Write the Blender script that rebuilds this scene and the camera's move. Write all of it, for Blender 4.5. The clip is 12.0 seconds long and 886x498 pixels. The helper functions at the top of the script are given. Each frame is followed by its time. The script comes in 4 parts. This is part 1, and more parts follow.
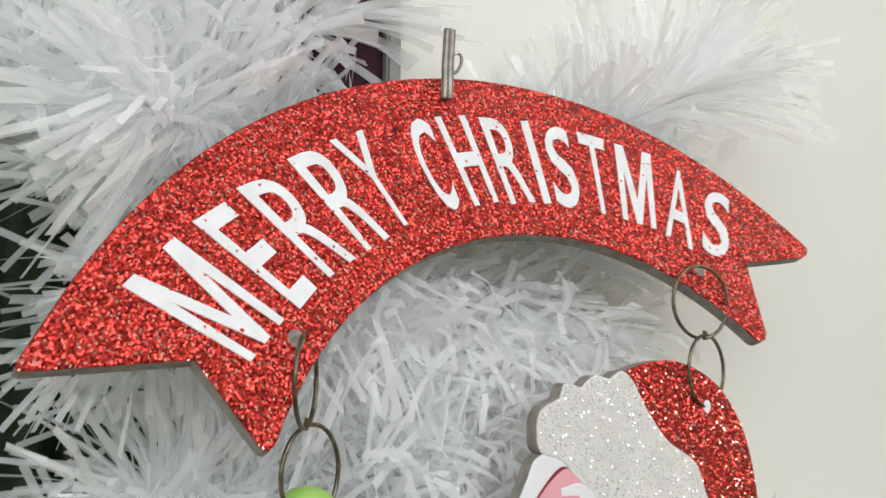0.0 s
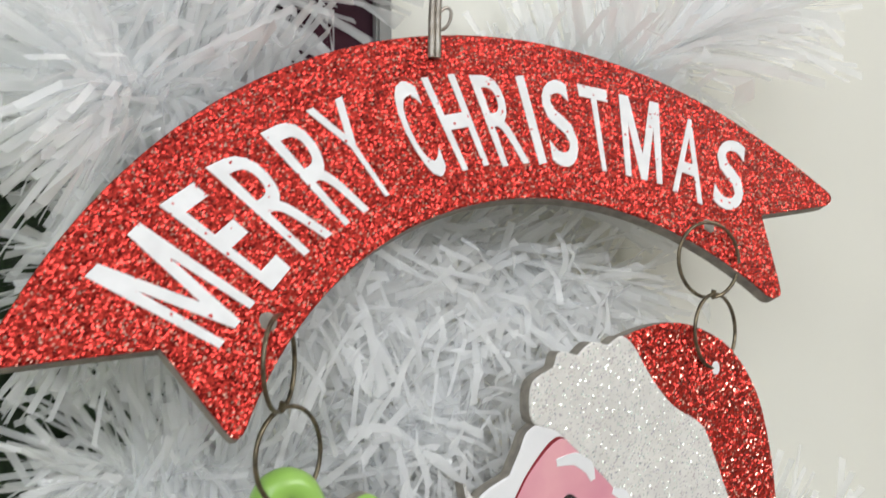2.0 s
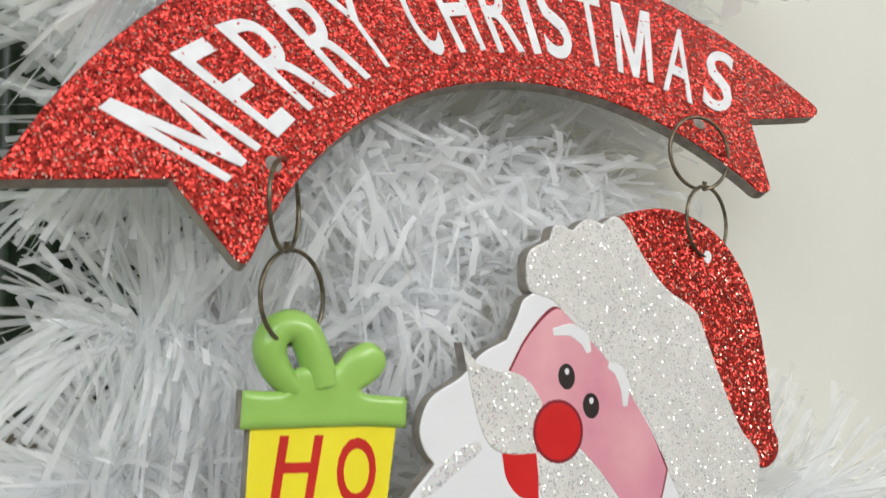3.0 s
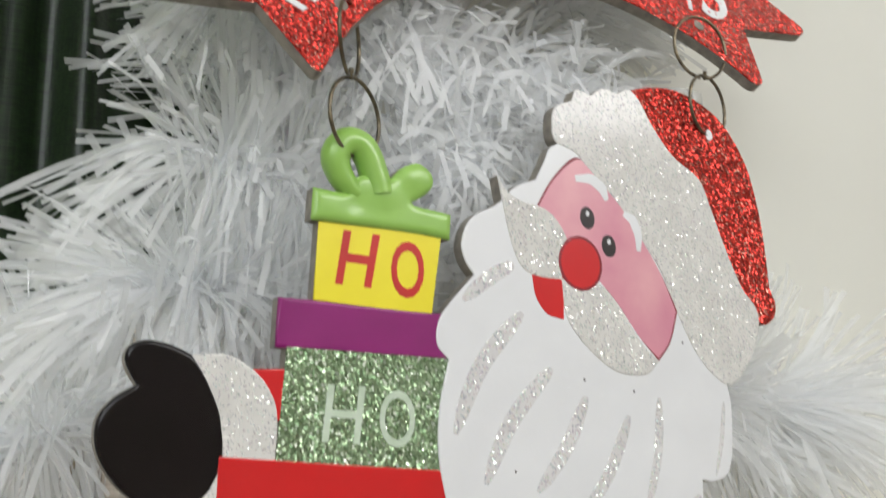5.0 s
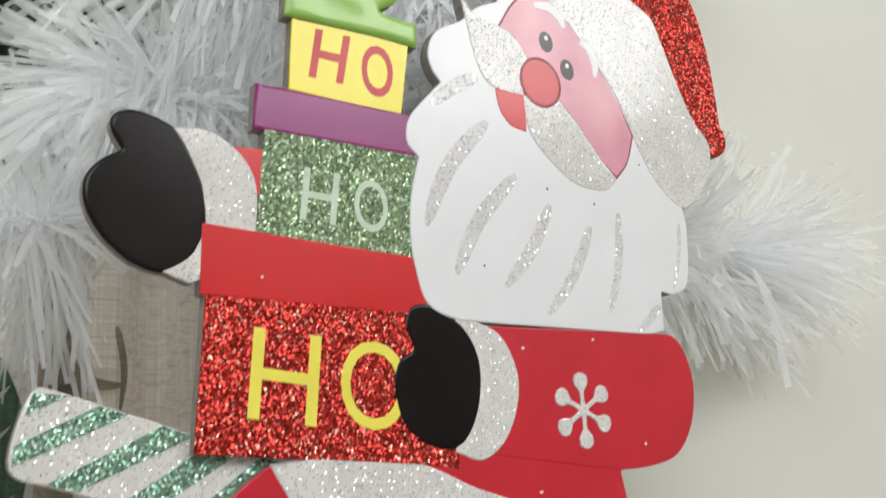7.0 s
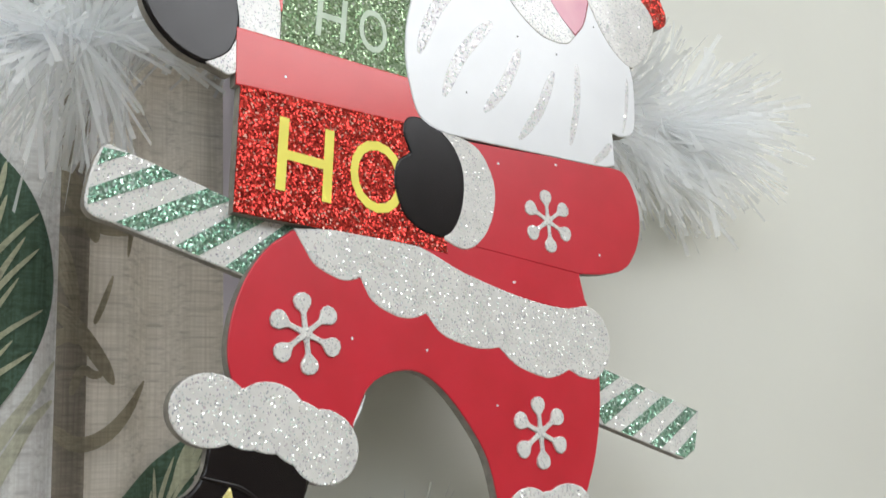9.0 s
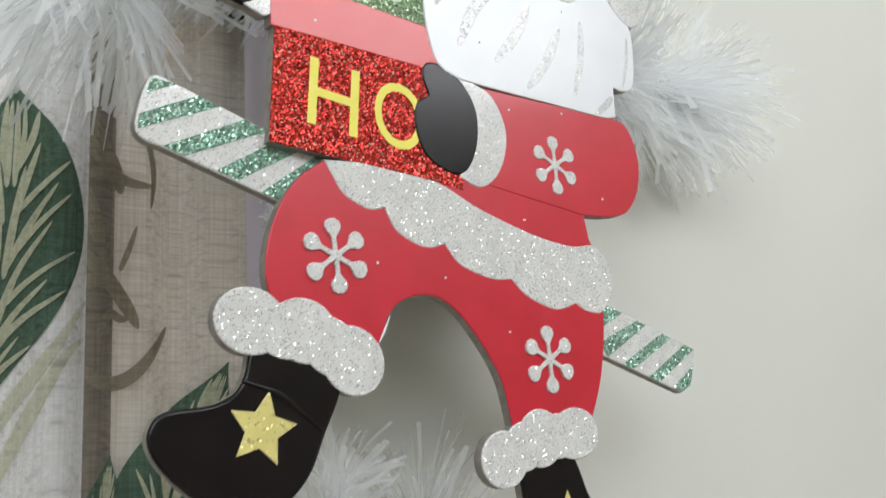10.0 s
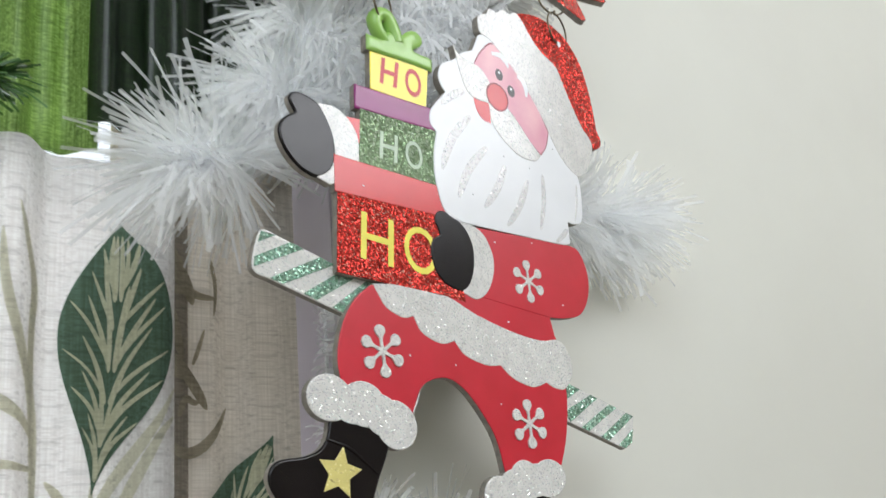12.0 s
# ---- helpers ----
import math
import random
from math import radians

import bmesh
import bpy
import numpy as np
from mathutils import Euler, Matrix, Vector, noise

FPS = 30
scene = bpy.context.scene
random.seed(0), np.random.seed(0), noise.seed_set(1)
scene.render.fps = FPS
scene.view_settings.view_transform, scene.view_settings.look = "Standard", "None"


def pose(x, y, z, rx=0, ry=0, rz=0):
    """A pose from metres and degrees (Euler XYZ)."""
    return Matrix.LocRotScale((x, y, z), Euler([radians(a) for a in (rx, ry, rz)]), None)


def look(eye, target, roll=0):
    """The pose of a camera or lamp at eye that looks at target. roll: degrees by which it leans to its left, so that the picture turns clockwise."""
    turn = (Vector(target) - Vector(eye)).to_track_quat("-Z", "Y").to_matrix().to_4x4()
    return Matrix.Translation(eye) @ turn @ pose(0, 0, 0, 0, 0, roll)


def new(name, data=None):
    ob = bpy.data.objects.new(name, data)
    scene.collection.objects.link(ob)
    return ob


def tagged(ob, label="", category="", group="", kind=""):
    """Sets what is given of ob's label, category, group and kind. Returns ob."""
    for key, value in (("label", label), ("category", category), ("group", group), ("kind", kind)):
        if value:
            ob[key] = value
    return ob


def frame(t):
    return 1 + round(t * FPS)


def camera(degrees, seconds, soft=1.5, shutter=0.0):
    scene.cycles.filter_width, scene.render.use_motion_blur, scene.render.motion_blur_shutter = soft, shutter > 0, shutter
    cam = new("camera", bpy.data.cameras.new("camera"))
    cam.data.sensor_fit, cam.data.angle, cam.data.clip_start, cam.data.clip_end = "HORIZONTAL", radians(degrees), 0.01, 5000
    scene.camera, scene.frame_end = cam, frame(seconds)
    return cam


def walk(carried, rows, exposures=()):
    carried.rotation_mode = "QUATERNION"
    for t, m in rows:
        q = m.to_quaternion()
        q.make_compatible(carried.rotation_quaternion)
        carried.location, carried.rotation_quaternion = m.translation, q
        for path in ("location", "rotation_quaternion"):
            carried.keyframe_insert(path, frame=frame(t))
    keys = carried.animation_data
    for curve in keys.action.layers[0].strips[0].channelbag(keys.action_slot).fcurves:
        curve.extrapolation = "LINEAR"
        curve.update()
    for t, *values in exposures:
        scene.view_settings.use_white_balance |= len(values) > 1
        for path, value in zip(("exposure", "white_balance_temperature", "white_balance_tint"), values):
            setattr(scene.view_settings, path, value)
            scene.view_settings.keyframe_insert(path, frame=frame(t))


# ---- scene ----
cam = camera(49.28, 12.0, shutter=0.5)
PATH = [
    (0, (-0.1461, -0.1981, 1.6398), (-0.0382, -0.0315, 1.6649), 0.71),
    (0.5, (-0.1316, -0.1863, 1.6557), (-0.0291, -0.0153, 1.6714), 0.30),
    (1, (-0.1230, -0.1836, 1.6613), (-0.0232, -0.0105, 1.6709), -0.35),
    (1.5, (-0.1210, -0.1970, 1.6591), (-0.0227, -0.0231, 1.6683), -0.53),
    (2, (-0.1250, -0.2034, 1.6523), (-0.0285, -0.0284, 1.6614), -0.50),
    (2.5, (-0.1299, -0.2056, 1.6318), (-0.0353, -0.0297, 1.6431), -0.48),
    (3, (-0.1283, -0.2063, 1.6062), (-0.0312, -0.0326, 1.6258), -0.59),
    (3.2, (-0.1345, -0.2050, 1.5932), (-0.0370, -0.0322, 1.6188), -0.76),
    (4.8, (-0.1516, -0.2260, 1.5477), (-0.0566, -0.0535, 1.5827), 0.10),
    (5, (-0.1511, -0.2231, 1.5362), (-0.0547, -0.0518, 1.5730), -0.34),
    (5.5, (-0.1520, -0.2281, 1.5165), (-0.0545, -0.0578, 1.5553), -1.21),
    (6, (-0.1578, -0.2336, 1.5043), (-0.0604, -0.0631, 1.5421), -1.41),
    (6.5, (-0.1506, -0.2260, 1.4916), (-0.0490, -0.0582, 1.5306), -2.14),
    (7, (-0.1554, -0.2225, 1.4762), (-0.0519, -0.0560, 1.5157), -2.20),
    (7.2, (-0.1579, -0.2249, 1.4670), (-0.0549, -0.0585, 1.5080), -2.44),
    (8.8, (-0.1885, -0.2405, 1.4172), (-0.0750, -0.0805, 1.4561), -2.64),
    (9, (-0.1905, -0.2416, 1.4110), (-0.0757, -0.0826, 1.4505), -2.73),
    (9.5, (-0.2012, -0.2473, 1.3966), (-0.0847, -0.0899, 1.4368), -2.91),
    (10, (-0.2103, -0.2470, 1.3841), (-0.0925, -0.0906, 1.4249), -2.98),
    (10.5, (-0.2281, -0.2568, 1.3692), (-0.1084, -0.1020, 1.4104), -3.18),
    (11, (-0.2494, -0.2791, 1.3679), (-0.1262, -0.1279, 1.4122), -3.63),
    (11.5, (-0.2784, -0.3052, 1.3626), (-0.1537, -0.1587, 1.4170), -4.49),
    (12, (-0.3104, -0.3287, 1.3630), (-0.1850, -0.1839, 1.4208), -4.74),
]
walk(cam, [(t, look(eye, target, roll)) for t, eye, target, roll in PATH], [(0.0, -0.02, 6330, 11), (3.0, -0.03, 6340, 11), (5.8, -0.15, 6400, 11), (7.0, -0.09, 6350, 11), (9.0, -0.02, 6150, 10), (12.0, -0.02, 6080, 10)])

# ---- light ----
scene.cycles.max_bounces, scene.cycles.diffuse_bounces, scene.cycles.transmission_bounces, scene.cycles.transparent_max_bounces = 20, 12, 12, 16
world = bpy.data.worlds.new("room_light")
scene.world = world
world.use_nodes = True
world.node_tree.nodes["Background"].inputs[0].default_value = (0.93, 0.96, 1.0, 1)
world.node_tree.nodes["Background"].inputs[1].default_value = 0.22


def area(name, place, target, sx, sy, watts, col):
    la = bpy.data.lights.new(name, "AREA")
    la.shape, la.size, la.size_y, la.energy, la.color = "RECTANGLE", sx, sy, watts, col
    ob = new(name, la)
    ob.matrix_world = look(place, target)
    return ob


area("ceiling_lamp_light", (0.78, -1.35, 2.52), (0, 0, 1.5), 1.1, 0.8, 24.5, (1.0, 0.99, 0.975))
area("second_ceiling_light", (-0.8, -1.05, 2.4), (0, 0, 1.55), 1.3, 1.3, 21, (0.93, 0.975, 1.0))
area("window_daylight", (-0.2, 0.42, 1.6), (-0.2, 0, 1.55), 0.5, 0.8, 13, (0.97, 0.99, 1.0))


# ---- materials ----
def base(name):
    m = bpy.data.materials.new(name)
    m.use_nodes = True
    nt = m.node_tree
    return m, nt, nt.nodes["Principled BSDF"]


def node(nt, kind, **kw):
    n = nt.nodes.new(kind)
    for k, v in kw.items():
        n.inputs[k].default_value = v
    return n


def coords(nt):
    return nt.nodes.new("ShaderNodeTexCoord").outputs["Object"]


def mixed(nt, fac, a, b):
    n = nt.nodes.new("ShaderNodeMix")
    n.data_type = "RGBA"
    nt.links.new(fac, n.inputs[0])
    for slot, v in ((6, a), (7, b)):
        if isinstance(v, tuple):
            n.inputs[slot].default_value = (*v, 1)
        else:
            nt.links.new(v, n.inputs[slot])
    return n.outputs[2]


def ramp(nt, fac, lo, hi):
    n = nt.nodes.new("ShaderNodeMapRange")
    nt.links.new(fac, n.inputs[0])
    n.inputs[1].default_value, n.inputs[2].default_value = lo, hi
    return n.outputs[0]


def noisy(nt, scale, detail=4.0):
    n = node(nt, "ShaderNodeTexNoise", Scale=scale, Detail=detail)
    nt.links.new(coords(nt), n.inputs["Vector"])
    return n.outputs[0]


def bump(nt, p, height, strength, dist):
    n = node(nt, "ShaderNodeBump", Strength=strength, Distance=dist)
    nt.links.new(height, n.inputs["Height"])
    nt.links.new(n.outputs[0], p.inputs["Normal"])


def paint(name, a, b, rough=0.3, scale=90, metal=0.0, relief=0.06, coat=0.0, grain=700):
    """A surface of two near colours, with stains and fine relief."""
    m, nt, p = base(name)
    nt.links.new(mixed(nt, ramp(nt, noisy(nt, scale), 0.35, 0.65), a, b), p.inputs["Base Color"])
    nt.links.new(mixed(nt, noisy(nt, scale * 3), (rough * 0.8,) * 3, (min(1, rough * 1.25),) * 3), p.inputs["Roughness"])
    p.inputs["Metallic"].default_value = metal
    p.inputs["Coat Weight"].default_value = coat
    p.inputs["Coat Roughness"].default_value = 0.12
    bump(nt, p, noisy(nt, grain), relief, 0.0004)
    return m


def glitter(name, a, b, flake=1500, tilt=1.1, metal=0.75, rough=0.28, share=0.0, plain=None, spark=None):
    """Flakes that each lie at their own slant; share: how many cells hold plain paint instead."""
    m, nt, p = base(name)
    vo = node(nt, "ShaderNodeTexVoronoi", Scale=flake)
    nt.links.new(coords(nt), vo.inputs["Vector"])
    sep = nt.nodes.new("ShaderNodeSeparateColor")
    nt.links.new(vo.outputs["Color"], sep.inputs[0])
    col = mixed(nt, sep.outputs[0], a, b)
    off = node(nt, "ShaderNodeVectorMath")
    off.operation = "SUBTRACT"
    off.inputs[1].default_value = (0.5, 0.5, 0.5)
    nt.links.new(vo.outputs["Color"], off.inputs[0])
    big = node(nt, "ShaderNodeVectorMath")
    big.operation = "SCALE"
    big.inputs[3].default_value = tilt
    nt.links.new(off.outputs[0], big.inputs[0])
    geo = nt.nodes.new("ShaderNodeNewGeometry")
    add = nt.nodes.new("ShaderNodeVectorMath")
    add.operation = "ADD"
    nt.links.new(geo.outputs["Normal"], add.inputs[0])
    if plain:
        is_flake = nt.nodes.new("ShaderNodeMath")
        is_flake.operation = "GREATER_THAN"
        is_flake.inputs[1].default_value = share
        nt.links.new(sep.outputs[1], is_flake.inputs[0])
        f = is_flake.outputs[0]
        cut = nt.nodes.new("ShaderNodeVectorMath")
        cut.operation = "MULTIPLY"
        nt.links.new(big.outputs[0], cut.inputs[0])
        nt.links.new(f, cut.inputs[1])
        nt.links.new(cut.outputs[0], add.inputs[1])
        if spark:
            hue = nt.nodes.new("ShaderNodeHueSaturation")
            hue.inputs["Color"].default_value = (*spark, 1)
            nt.links.new(sep.outputs[2], hue.inputs["Hue"])
            col = hue.outputs[0]
        stain = mixed(nt, ramp(nt, noisy(nt, 160), 0.35, 0.65), plain, tuple(c * 0.9 for c in plain))
        col = mixed(nt, f, stain, col)
        mt = nt.nodes.new("ShaderNodeMath")
        mt.operation = "MULTIPLY"
        mt.inputs[1].default_value = metal
        nt.links.new(f, mt.inputs[0])
        nt.links.new(mt.outputs[0], p.inputs["Metallic"])
    else:
        nt.links.new(big.outputs[0], add.inputs[1])
        if spark:
            # a few flakes take a paler colour that stands for bright glints
            col = mixed(nt, ramp(nt, sep.outputs[2], 0.92, 0.94), col, spark)
        p.inputs["Metallic"].default_value = metal
    nor = nt.nodes.new("ShaderNodeVectorMath")
    nor.operation = "NORMALIZE"
    nt.links.new(add.outputs[0], nor.inputs[0])
    nt.links.new(nor.outputs[0], p.inputs["Normal"])
    nt.links.new(col, p.inputs["Base Color"])
    p.inputs["Roughness"].default_value = rough
    return m


RED_GLITTER = glitter("red_glitter", (0.86, 0.075, 0.055), (0.24, 0.008, 0.006), 2000, 1.2, 0.86, 0.27, spark=(1.0, 0.50, 0.40))
RED_GLITTER.node_tree.nodes["Principled BSDF"].inputs["Specular IOR Level"].default_value = 0.8
GREEN_GLITTER = glitter("green_glitter", (0.17, 0.28, 0.13), (0.42, 0.53, 0.35), 1800, 1.25, 0.65, 0.26, spark=(0.85, 0.92, 0.78))
MINT_GLITTER = glitter("mint_glitter", (0.15, 0.33, 0.21), (0.43, 0.60, 0.50), 1800, 1.25, 0.65, 0.26, spark=(0.8, 0.95, 0.88))
WHITE_GLITTER = glitter("white_glitter", (0.8, 0.8, 0.8), (0.9, 0.9, 0.9), 2600, 1.0, 0.5, 0.13, 0.84, (0.71, 0.69, 0.66), (0.92, 0.80, 0.80))
STREAK = glitter("silver_streak_glitter", (0.8, 0.8, 0.8), (0.9, 0.9, 0.9), 2100, 0.8, 0.35, 0.16, 0.74, (0.71, 0.69, 0.69), (0.85, 0.74, 0.74))
RED = paint("red_gloss_paint", (0.57, 0.012, 0.030), (0.52, 0.010, 0.024), 0.36, 60, coat=0.3)
BRIGHT_RED = paint("bright_red_paint", (0.62, 0.012, 0.014), (0.58, 0.010, 0.012), 0.3, 60, coat=0.2)
WHITE = paint("white_gloss_paint", (0.78, 0.78, 0.795), (0.745, 0.745, 0.76), 0.3, 50, coat=0.15, relief=0.05)
LETTER_WHITE = glitter("white_letter_paint", (0.64, 0.05, 0.04), (0.45, 0.02, 0.02), 1500, 0.5, 0.3, 0.45, 0.988, (0.77, 0.77, 0.78))
PALE_WIRE = paint("white_coated_wire", (0.75, 0.76, 0.77), (0.65, 0.66, 0.67), 0.4, 200)
PINK = paint("pink_paint", (0.76, 0.38, 0.42), (0.64, 0.25, 0.33), 0.32, 40, coat=0.15)
BLACK = paint("black_gloss_paint", (0.006, 0.004, 0.004), (0.009, 0.006, 0.006), 0.24, 60, coat=0.1)
BLACK.node_tree.nodes["Principled BSDF"].inputs["Specular IOR Level"].default_value = 0.25
EYE = paint("black_eye_paint", (0.02, 0.015, 0.015), (0.03, 0.02, 0.02), 0.3)
DARK_RED = paint("dark_red_outline_paint", (0.25, 0.008, 0.02), (0.2, 0.006, 0.015), 0.35)
EDGE = paint("raw_fibreboard_edge", (0.30, 0.27, 0.23), (0.20, 0.18, 0.16), 0.8, 300, relief=0.6)
GREEN = paint("lime_green_gloss", (0.31, 0.54, 0.11), (0.27, 0.49, 0.09), 0.36, 60, coat=0.35)
YELLOW = paint("yellow_paint", (0.86, 0.74, 0.03), (0.82, 0.69, 0.02), 0.32, 60, coat=0.15)
PURPLE = paint("purple_gloss_paint", (0.27, 0.012, 0.16), (0.23, 0.009, 0.135), 0.32, 60, coat=0.08)
GOLD = glitter("pale_gold_glitter", (0.9, 0.8, 0.4), (0.8, 0.7, 0.3), 1500, 0.9, 0.6, 0.3, 0.85, (0.74, 0.64, 0.22))
LETTER_RED = paint("red_letter_paint", (0.58, 0.02, 0.015), (0.5, 0.015, 0.01), 0.35)
LETTER_YELLOW = paint("yellow_letter_paint", (0.86, 0.76, 0.10), (0.8, 0.7, 0.08), 0.45)
PALE_GREEN = paint("pale_green_letter_paint", (0.60, 0.68, 0.56), (0.5, 0.6, 0.46), 0.5, 300)
BRASS = paint("aged_brass_wire", (0.22, 0.18, 0.12), (0.10, 0.085, 0.06), 0.35, 400, metal=0.9)
STEEL = paint("dull_steel", (0.35, 0.32, 0.28), (0.22, 0.19, 0.16), 0.38, 300, metal=0.9)
WALL = paint("cream_wall_paint", (0.70, 0.693, 0.630), (0.675, 0.665, 0.604), 0.55, 6, relief=0.12, grain=160)
# lilac grey holds the shade of the wall's end face; the jamb shares it
REVEAL = paint("lilac_grey_trim", (0.52, 0.47, 0.53), (0.47, 0.42, 0.48), 0.5, 12)
CEIL = paint("ceiling_white_paint", (0.80, 0.79, 0.76), (0.77, 0.76, 0.73), 0.7, 4)
FLOOR = paint("pale_floor_tile", (0.50, 0.46, 0.40), (0.44, 0.40, 0.35), 0.35, 5)
MAROON = paint("dark_maroon_picture", (0.050, 0.010, 0.018), (0.020, 0.012, 0.020), 0.65, 25)
MAROON.node_tree.nodes["Principled BSDF"].inputs["Specular IOR Level"].default_value = 0.15
GREY_FRAME = paint("grey_metal_frame", (0.16, 0.16, 0.15), (0.24, 0.24, 0.23), 0.5, 40)
FRAME_WHITE = paint("white_window_paint", (0.75, 0.75, 0.76), (0.70, 0.70, 0.72), 0.4, 10)


def sheer(name, a, b, through_share, rough=0.3, clear=0.0):
    """Plastic strips or cloth that let part of the light through."""
    m, nt, p = base(name)
    geo = nt.nodes.new("ShaderNodeNewGeometry")
    col = mixed(nt, geo.outputs["Random Per Island"], a, b)
    nt.links.new(col, p.inputs["Base Color"])
    p.inputs["Roughness"].default_value = rough
    tr = nt.nodes.new("ShaderNodeBsdfTranslucent")
    nt.links.new(col, tr.inputs[0])
    mx = nt.nodes.new("ShaderNodeMixShader")
    mx.inputs[0].default_value = through_share
    nt.links.new(p.outputs[0], mx.inputs[1])
    nt.links.new(tr.outputs[0], mx.inputs[2])
    last = mx.outputs[0]
    if clear:
        tp = nt.nodes.new("ShaderNodeBsdfTransparent")
        m2 = nt.nodes.new("ShaderNodeMixShader")
        m2.inputs[0].default_value = clear
        nt.links.new(last, m2.inputs[1])
        nt.links.new(tp.outputs[0], m2.inputs[2])
        last = m2.outputs[0]
    nt.links.new(last, nt.nodes["Material Output"].inputs[0])
    return m


TINSEL = sheer("white_tinsel_film", (0.985, 0.99, 0.995), (0.96, 0.97, 0.98), 0.48, 0.14, 0.48)
PINE = sheer("green_tinsel_film", (0.028, 0.075, 0.017), (0.08, 0.18, 0.042), 0.2, 0.3)


def cloth(name, a, b, through_share=0.4):
    """Loose linen weave with slubs, lit from behind."""
    m, nt, p = base(name)
    co = coords(nt)
    cols = []
    for stretch, sc in (((1.0, 1.0, 0.03), 900), ((0.03, 1.0, 1.0), 900)):
        mp = nt.nodes.new("ShaderNodeMapping")
        mp.inputs["Scale"].default_value = stretch
        nt.links.new(co, mp.inputs[0])
        n = node(nt, "ShaderNodeTexNoise", Scale=sc, Detail=3.0)
        nt.links.new(mp.outputs[0], n.inputs["Vector"])
        cols.append(n.outputs[0])
    mul = nt.nodes.new("ShaderNodeMath")
    mul.operation = "MULTIPLY"
    nt.links.new(cols[0], mul.inputs[0])
    nt.links.new(cols[1], mul.inputs[1])
    col = mixed(nt, ramp(nt, mul.outputs[0], 0.15, 0.38), b, a)
    # thick slubs run across the cloth
    mp = nt.nodes.new("ShaderNodeMapping")
    mp.inputs["Scale"].default_value = (0.010, 1.0, 1.0)
    nt.links.new(co, mp.inputs[0])
    n = node(nt, "ShaderNodeTexNoise", Scale=420, Detail=3.0)
    nt.links.new(mp.outputs[0], n.inputs["Vector"])
    col = mixed(nt, ramp(nt, n.outputs[0], 0.52, 0.78), col, tuple(c * 0.74 for c in b))
    nt.links.new(col, p.inputs["Base Color"])
    p.inputs["Roughness"].default_value = 0.85
    bump(nt, p, mul.outputs[0], 0.4, 0.0005)
    tr = nt.nodes.new("ShaderNodeBsdfTranslucent")
    nt.links.new(col, tr.inputs[0])
    mx = nt.nodes.new("ShaderNodeMixShader")
    mx.inputs[0].default_value = through_share
    nt.links.new(p.outputs[0], mx.inputs[1])
    nt.links.new(tr.outputs[0], mx.inputs[2])
    nt.links.new(mx.outputs[0], nt.nodes["Material Output"].inputs[0])
    return m


LINEN = cloth("linen_curtain", (0.82, 0.81, 0.79), (0.68, 0.655, 0.63), 0.30)
# beige linen of the second curtain, darkened in colour for the shade it hangs in
LINEN_SHADE = cloth("shade_beige_linen", (0.61, 0.57, 0.51), (0.48, 0.445, 0.39), 0.27)
# the same linen darkened further: shade put into the colour
LINEN_DEEP_SHADE = cloth("deep_shade_linen", (0.28, 0.24, 0.19), (0.20, 0.17, 0.13), 0.06)
LEAF_PRINT = cloth("dark_green_print", (0.13, 0.215, 0.155), (0.085, 0.135, 0.085), 0.34)
VEIN_PRINT = cloth("pale_olive_print", (0.70, 0.70, 0.52), (0.56, 0.56, 0.38), 0.34)
SATIN = cloth("green_satin", (0.34, 0.43, 0.18), (0.13, 0.19, 0.06), 0.58)
# the same satin, with the shade of a doubled fold put into its colour
SATIN_SHADE = cloth("shade_green_satin", (0.018, 0.038, 0.011), (0.007, 0.015, 0.005), 0.10)
for m in (SATIN, SATIN_SHADE):
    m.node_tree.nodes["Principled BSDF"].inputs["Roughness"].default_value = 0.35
STEM_PRINT = cloth("olive_stem_print", (0.68, 0.67, 0.54), (0.58, 0.56, 0.44), 0.34)
STEM_DARK = cloth("brown_stem_print", (0.33, 0.29, 0.21), (0.25, 0.215, 0.15), 0.22)


# ---- mesh helpers ----
def thing(name, label, category, group="", kind="", at=(0, 0, 0)):
    ob = new(name)
    ob.location = at
    ob.empty_display_size = 0.02
    return tagged(ob, label, category, group, kind)


def part(name, bm, material, parent=None, label="", smooth=False):
    me = bpy.data.meshes.new(name)
    bm.normal_update()
    bm.to_mesh(me)
    bm.free()
    for m in material if isinstance(material, (list, tuple)) else [material]:
        me.materials.append(m)
    if smooth:
        me.polygons.foreach_set("use_smooth", [True] * len(me.polygons))
    ob = new(name, me)
    if parent:
        ob.parent = parent
        top = parent
        shift = Vector((0, 0, 0))
        while top:
            shift += top.location
            top = top.parent
        me.transform(Matrix.Translation(-shift))
    return tagged(ob, label)


def block(x0, x1, y0, y1, z0, z1, bm=None, bevel=0.0):
    bm = bm or bmesh.new()
    got = bmesh.ops.create_cube(bm, size=1)["verts"]
    bmesh.ops.transform(bm, verts=got, matrix=Matrix.Translation(((x0 + x1) / 2, (y0 + y1) / 2, (z0 + z1) / 2)) @ Matrix.Diagonal((x1 - x0, y1 - y0, z1 - z0, 1)))
    if bevel:
        bmesh.ops.bevel(bm, geom=list({e for v in got for e in v.link_edges}), offset=bevel, segments=2, affect="EDGES")
    return bm


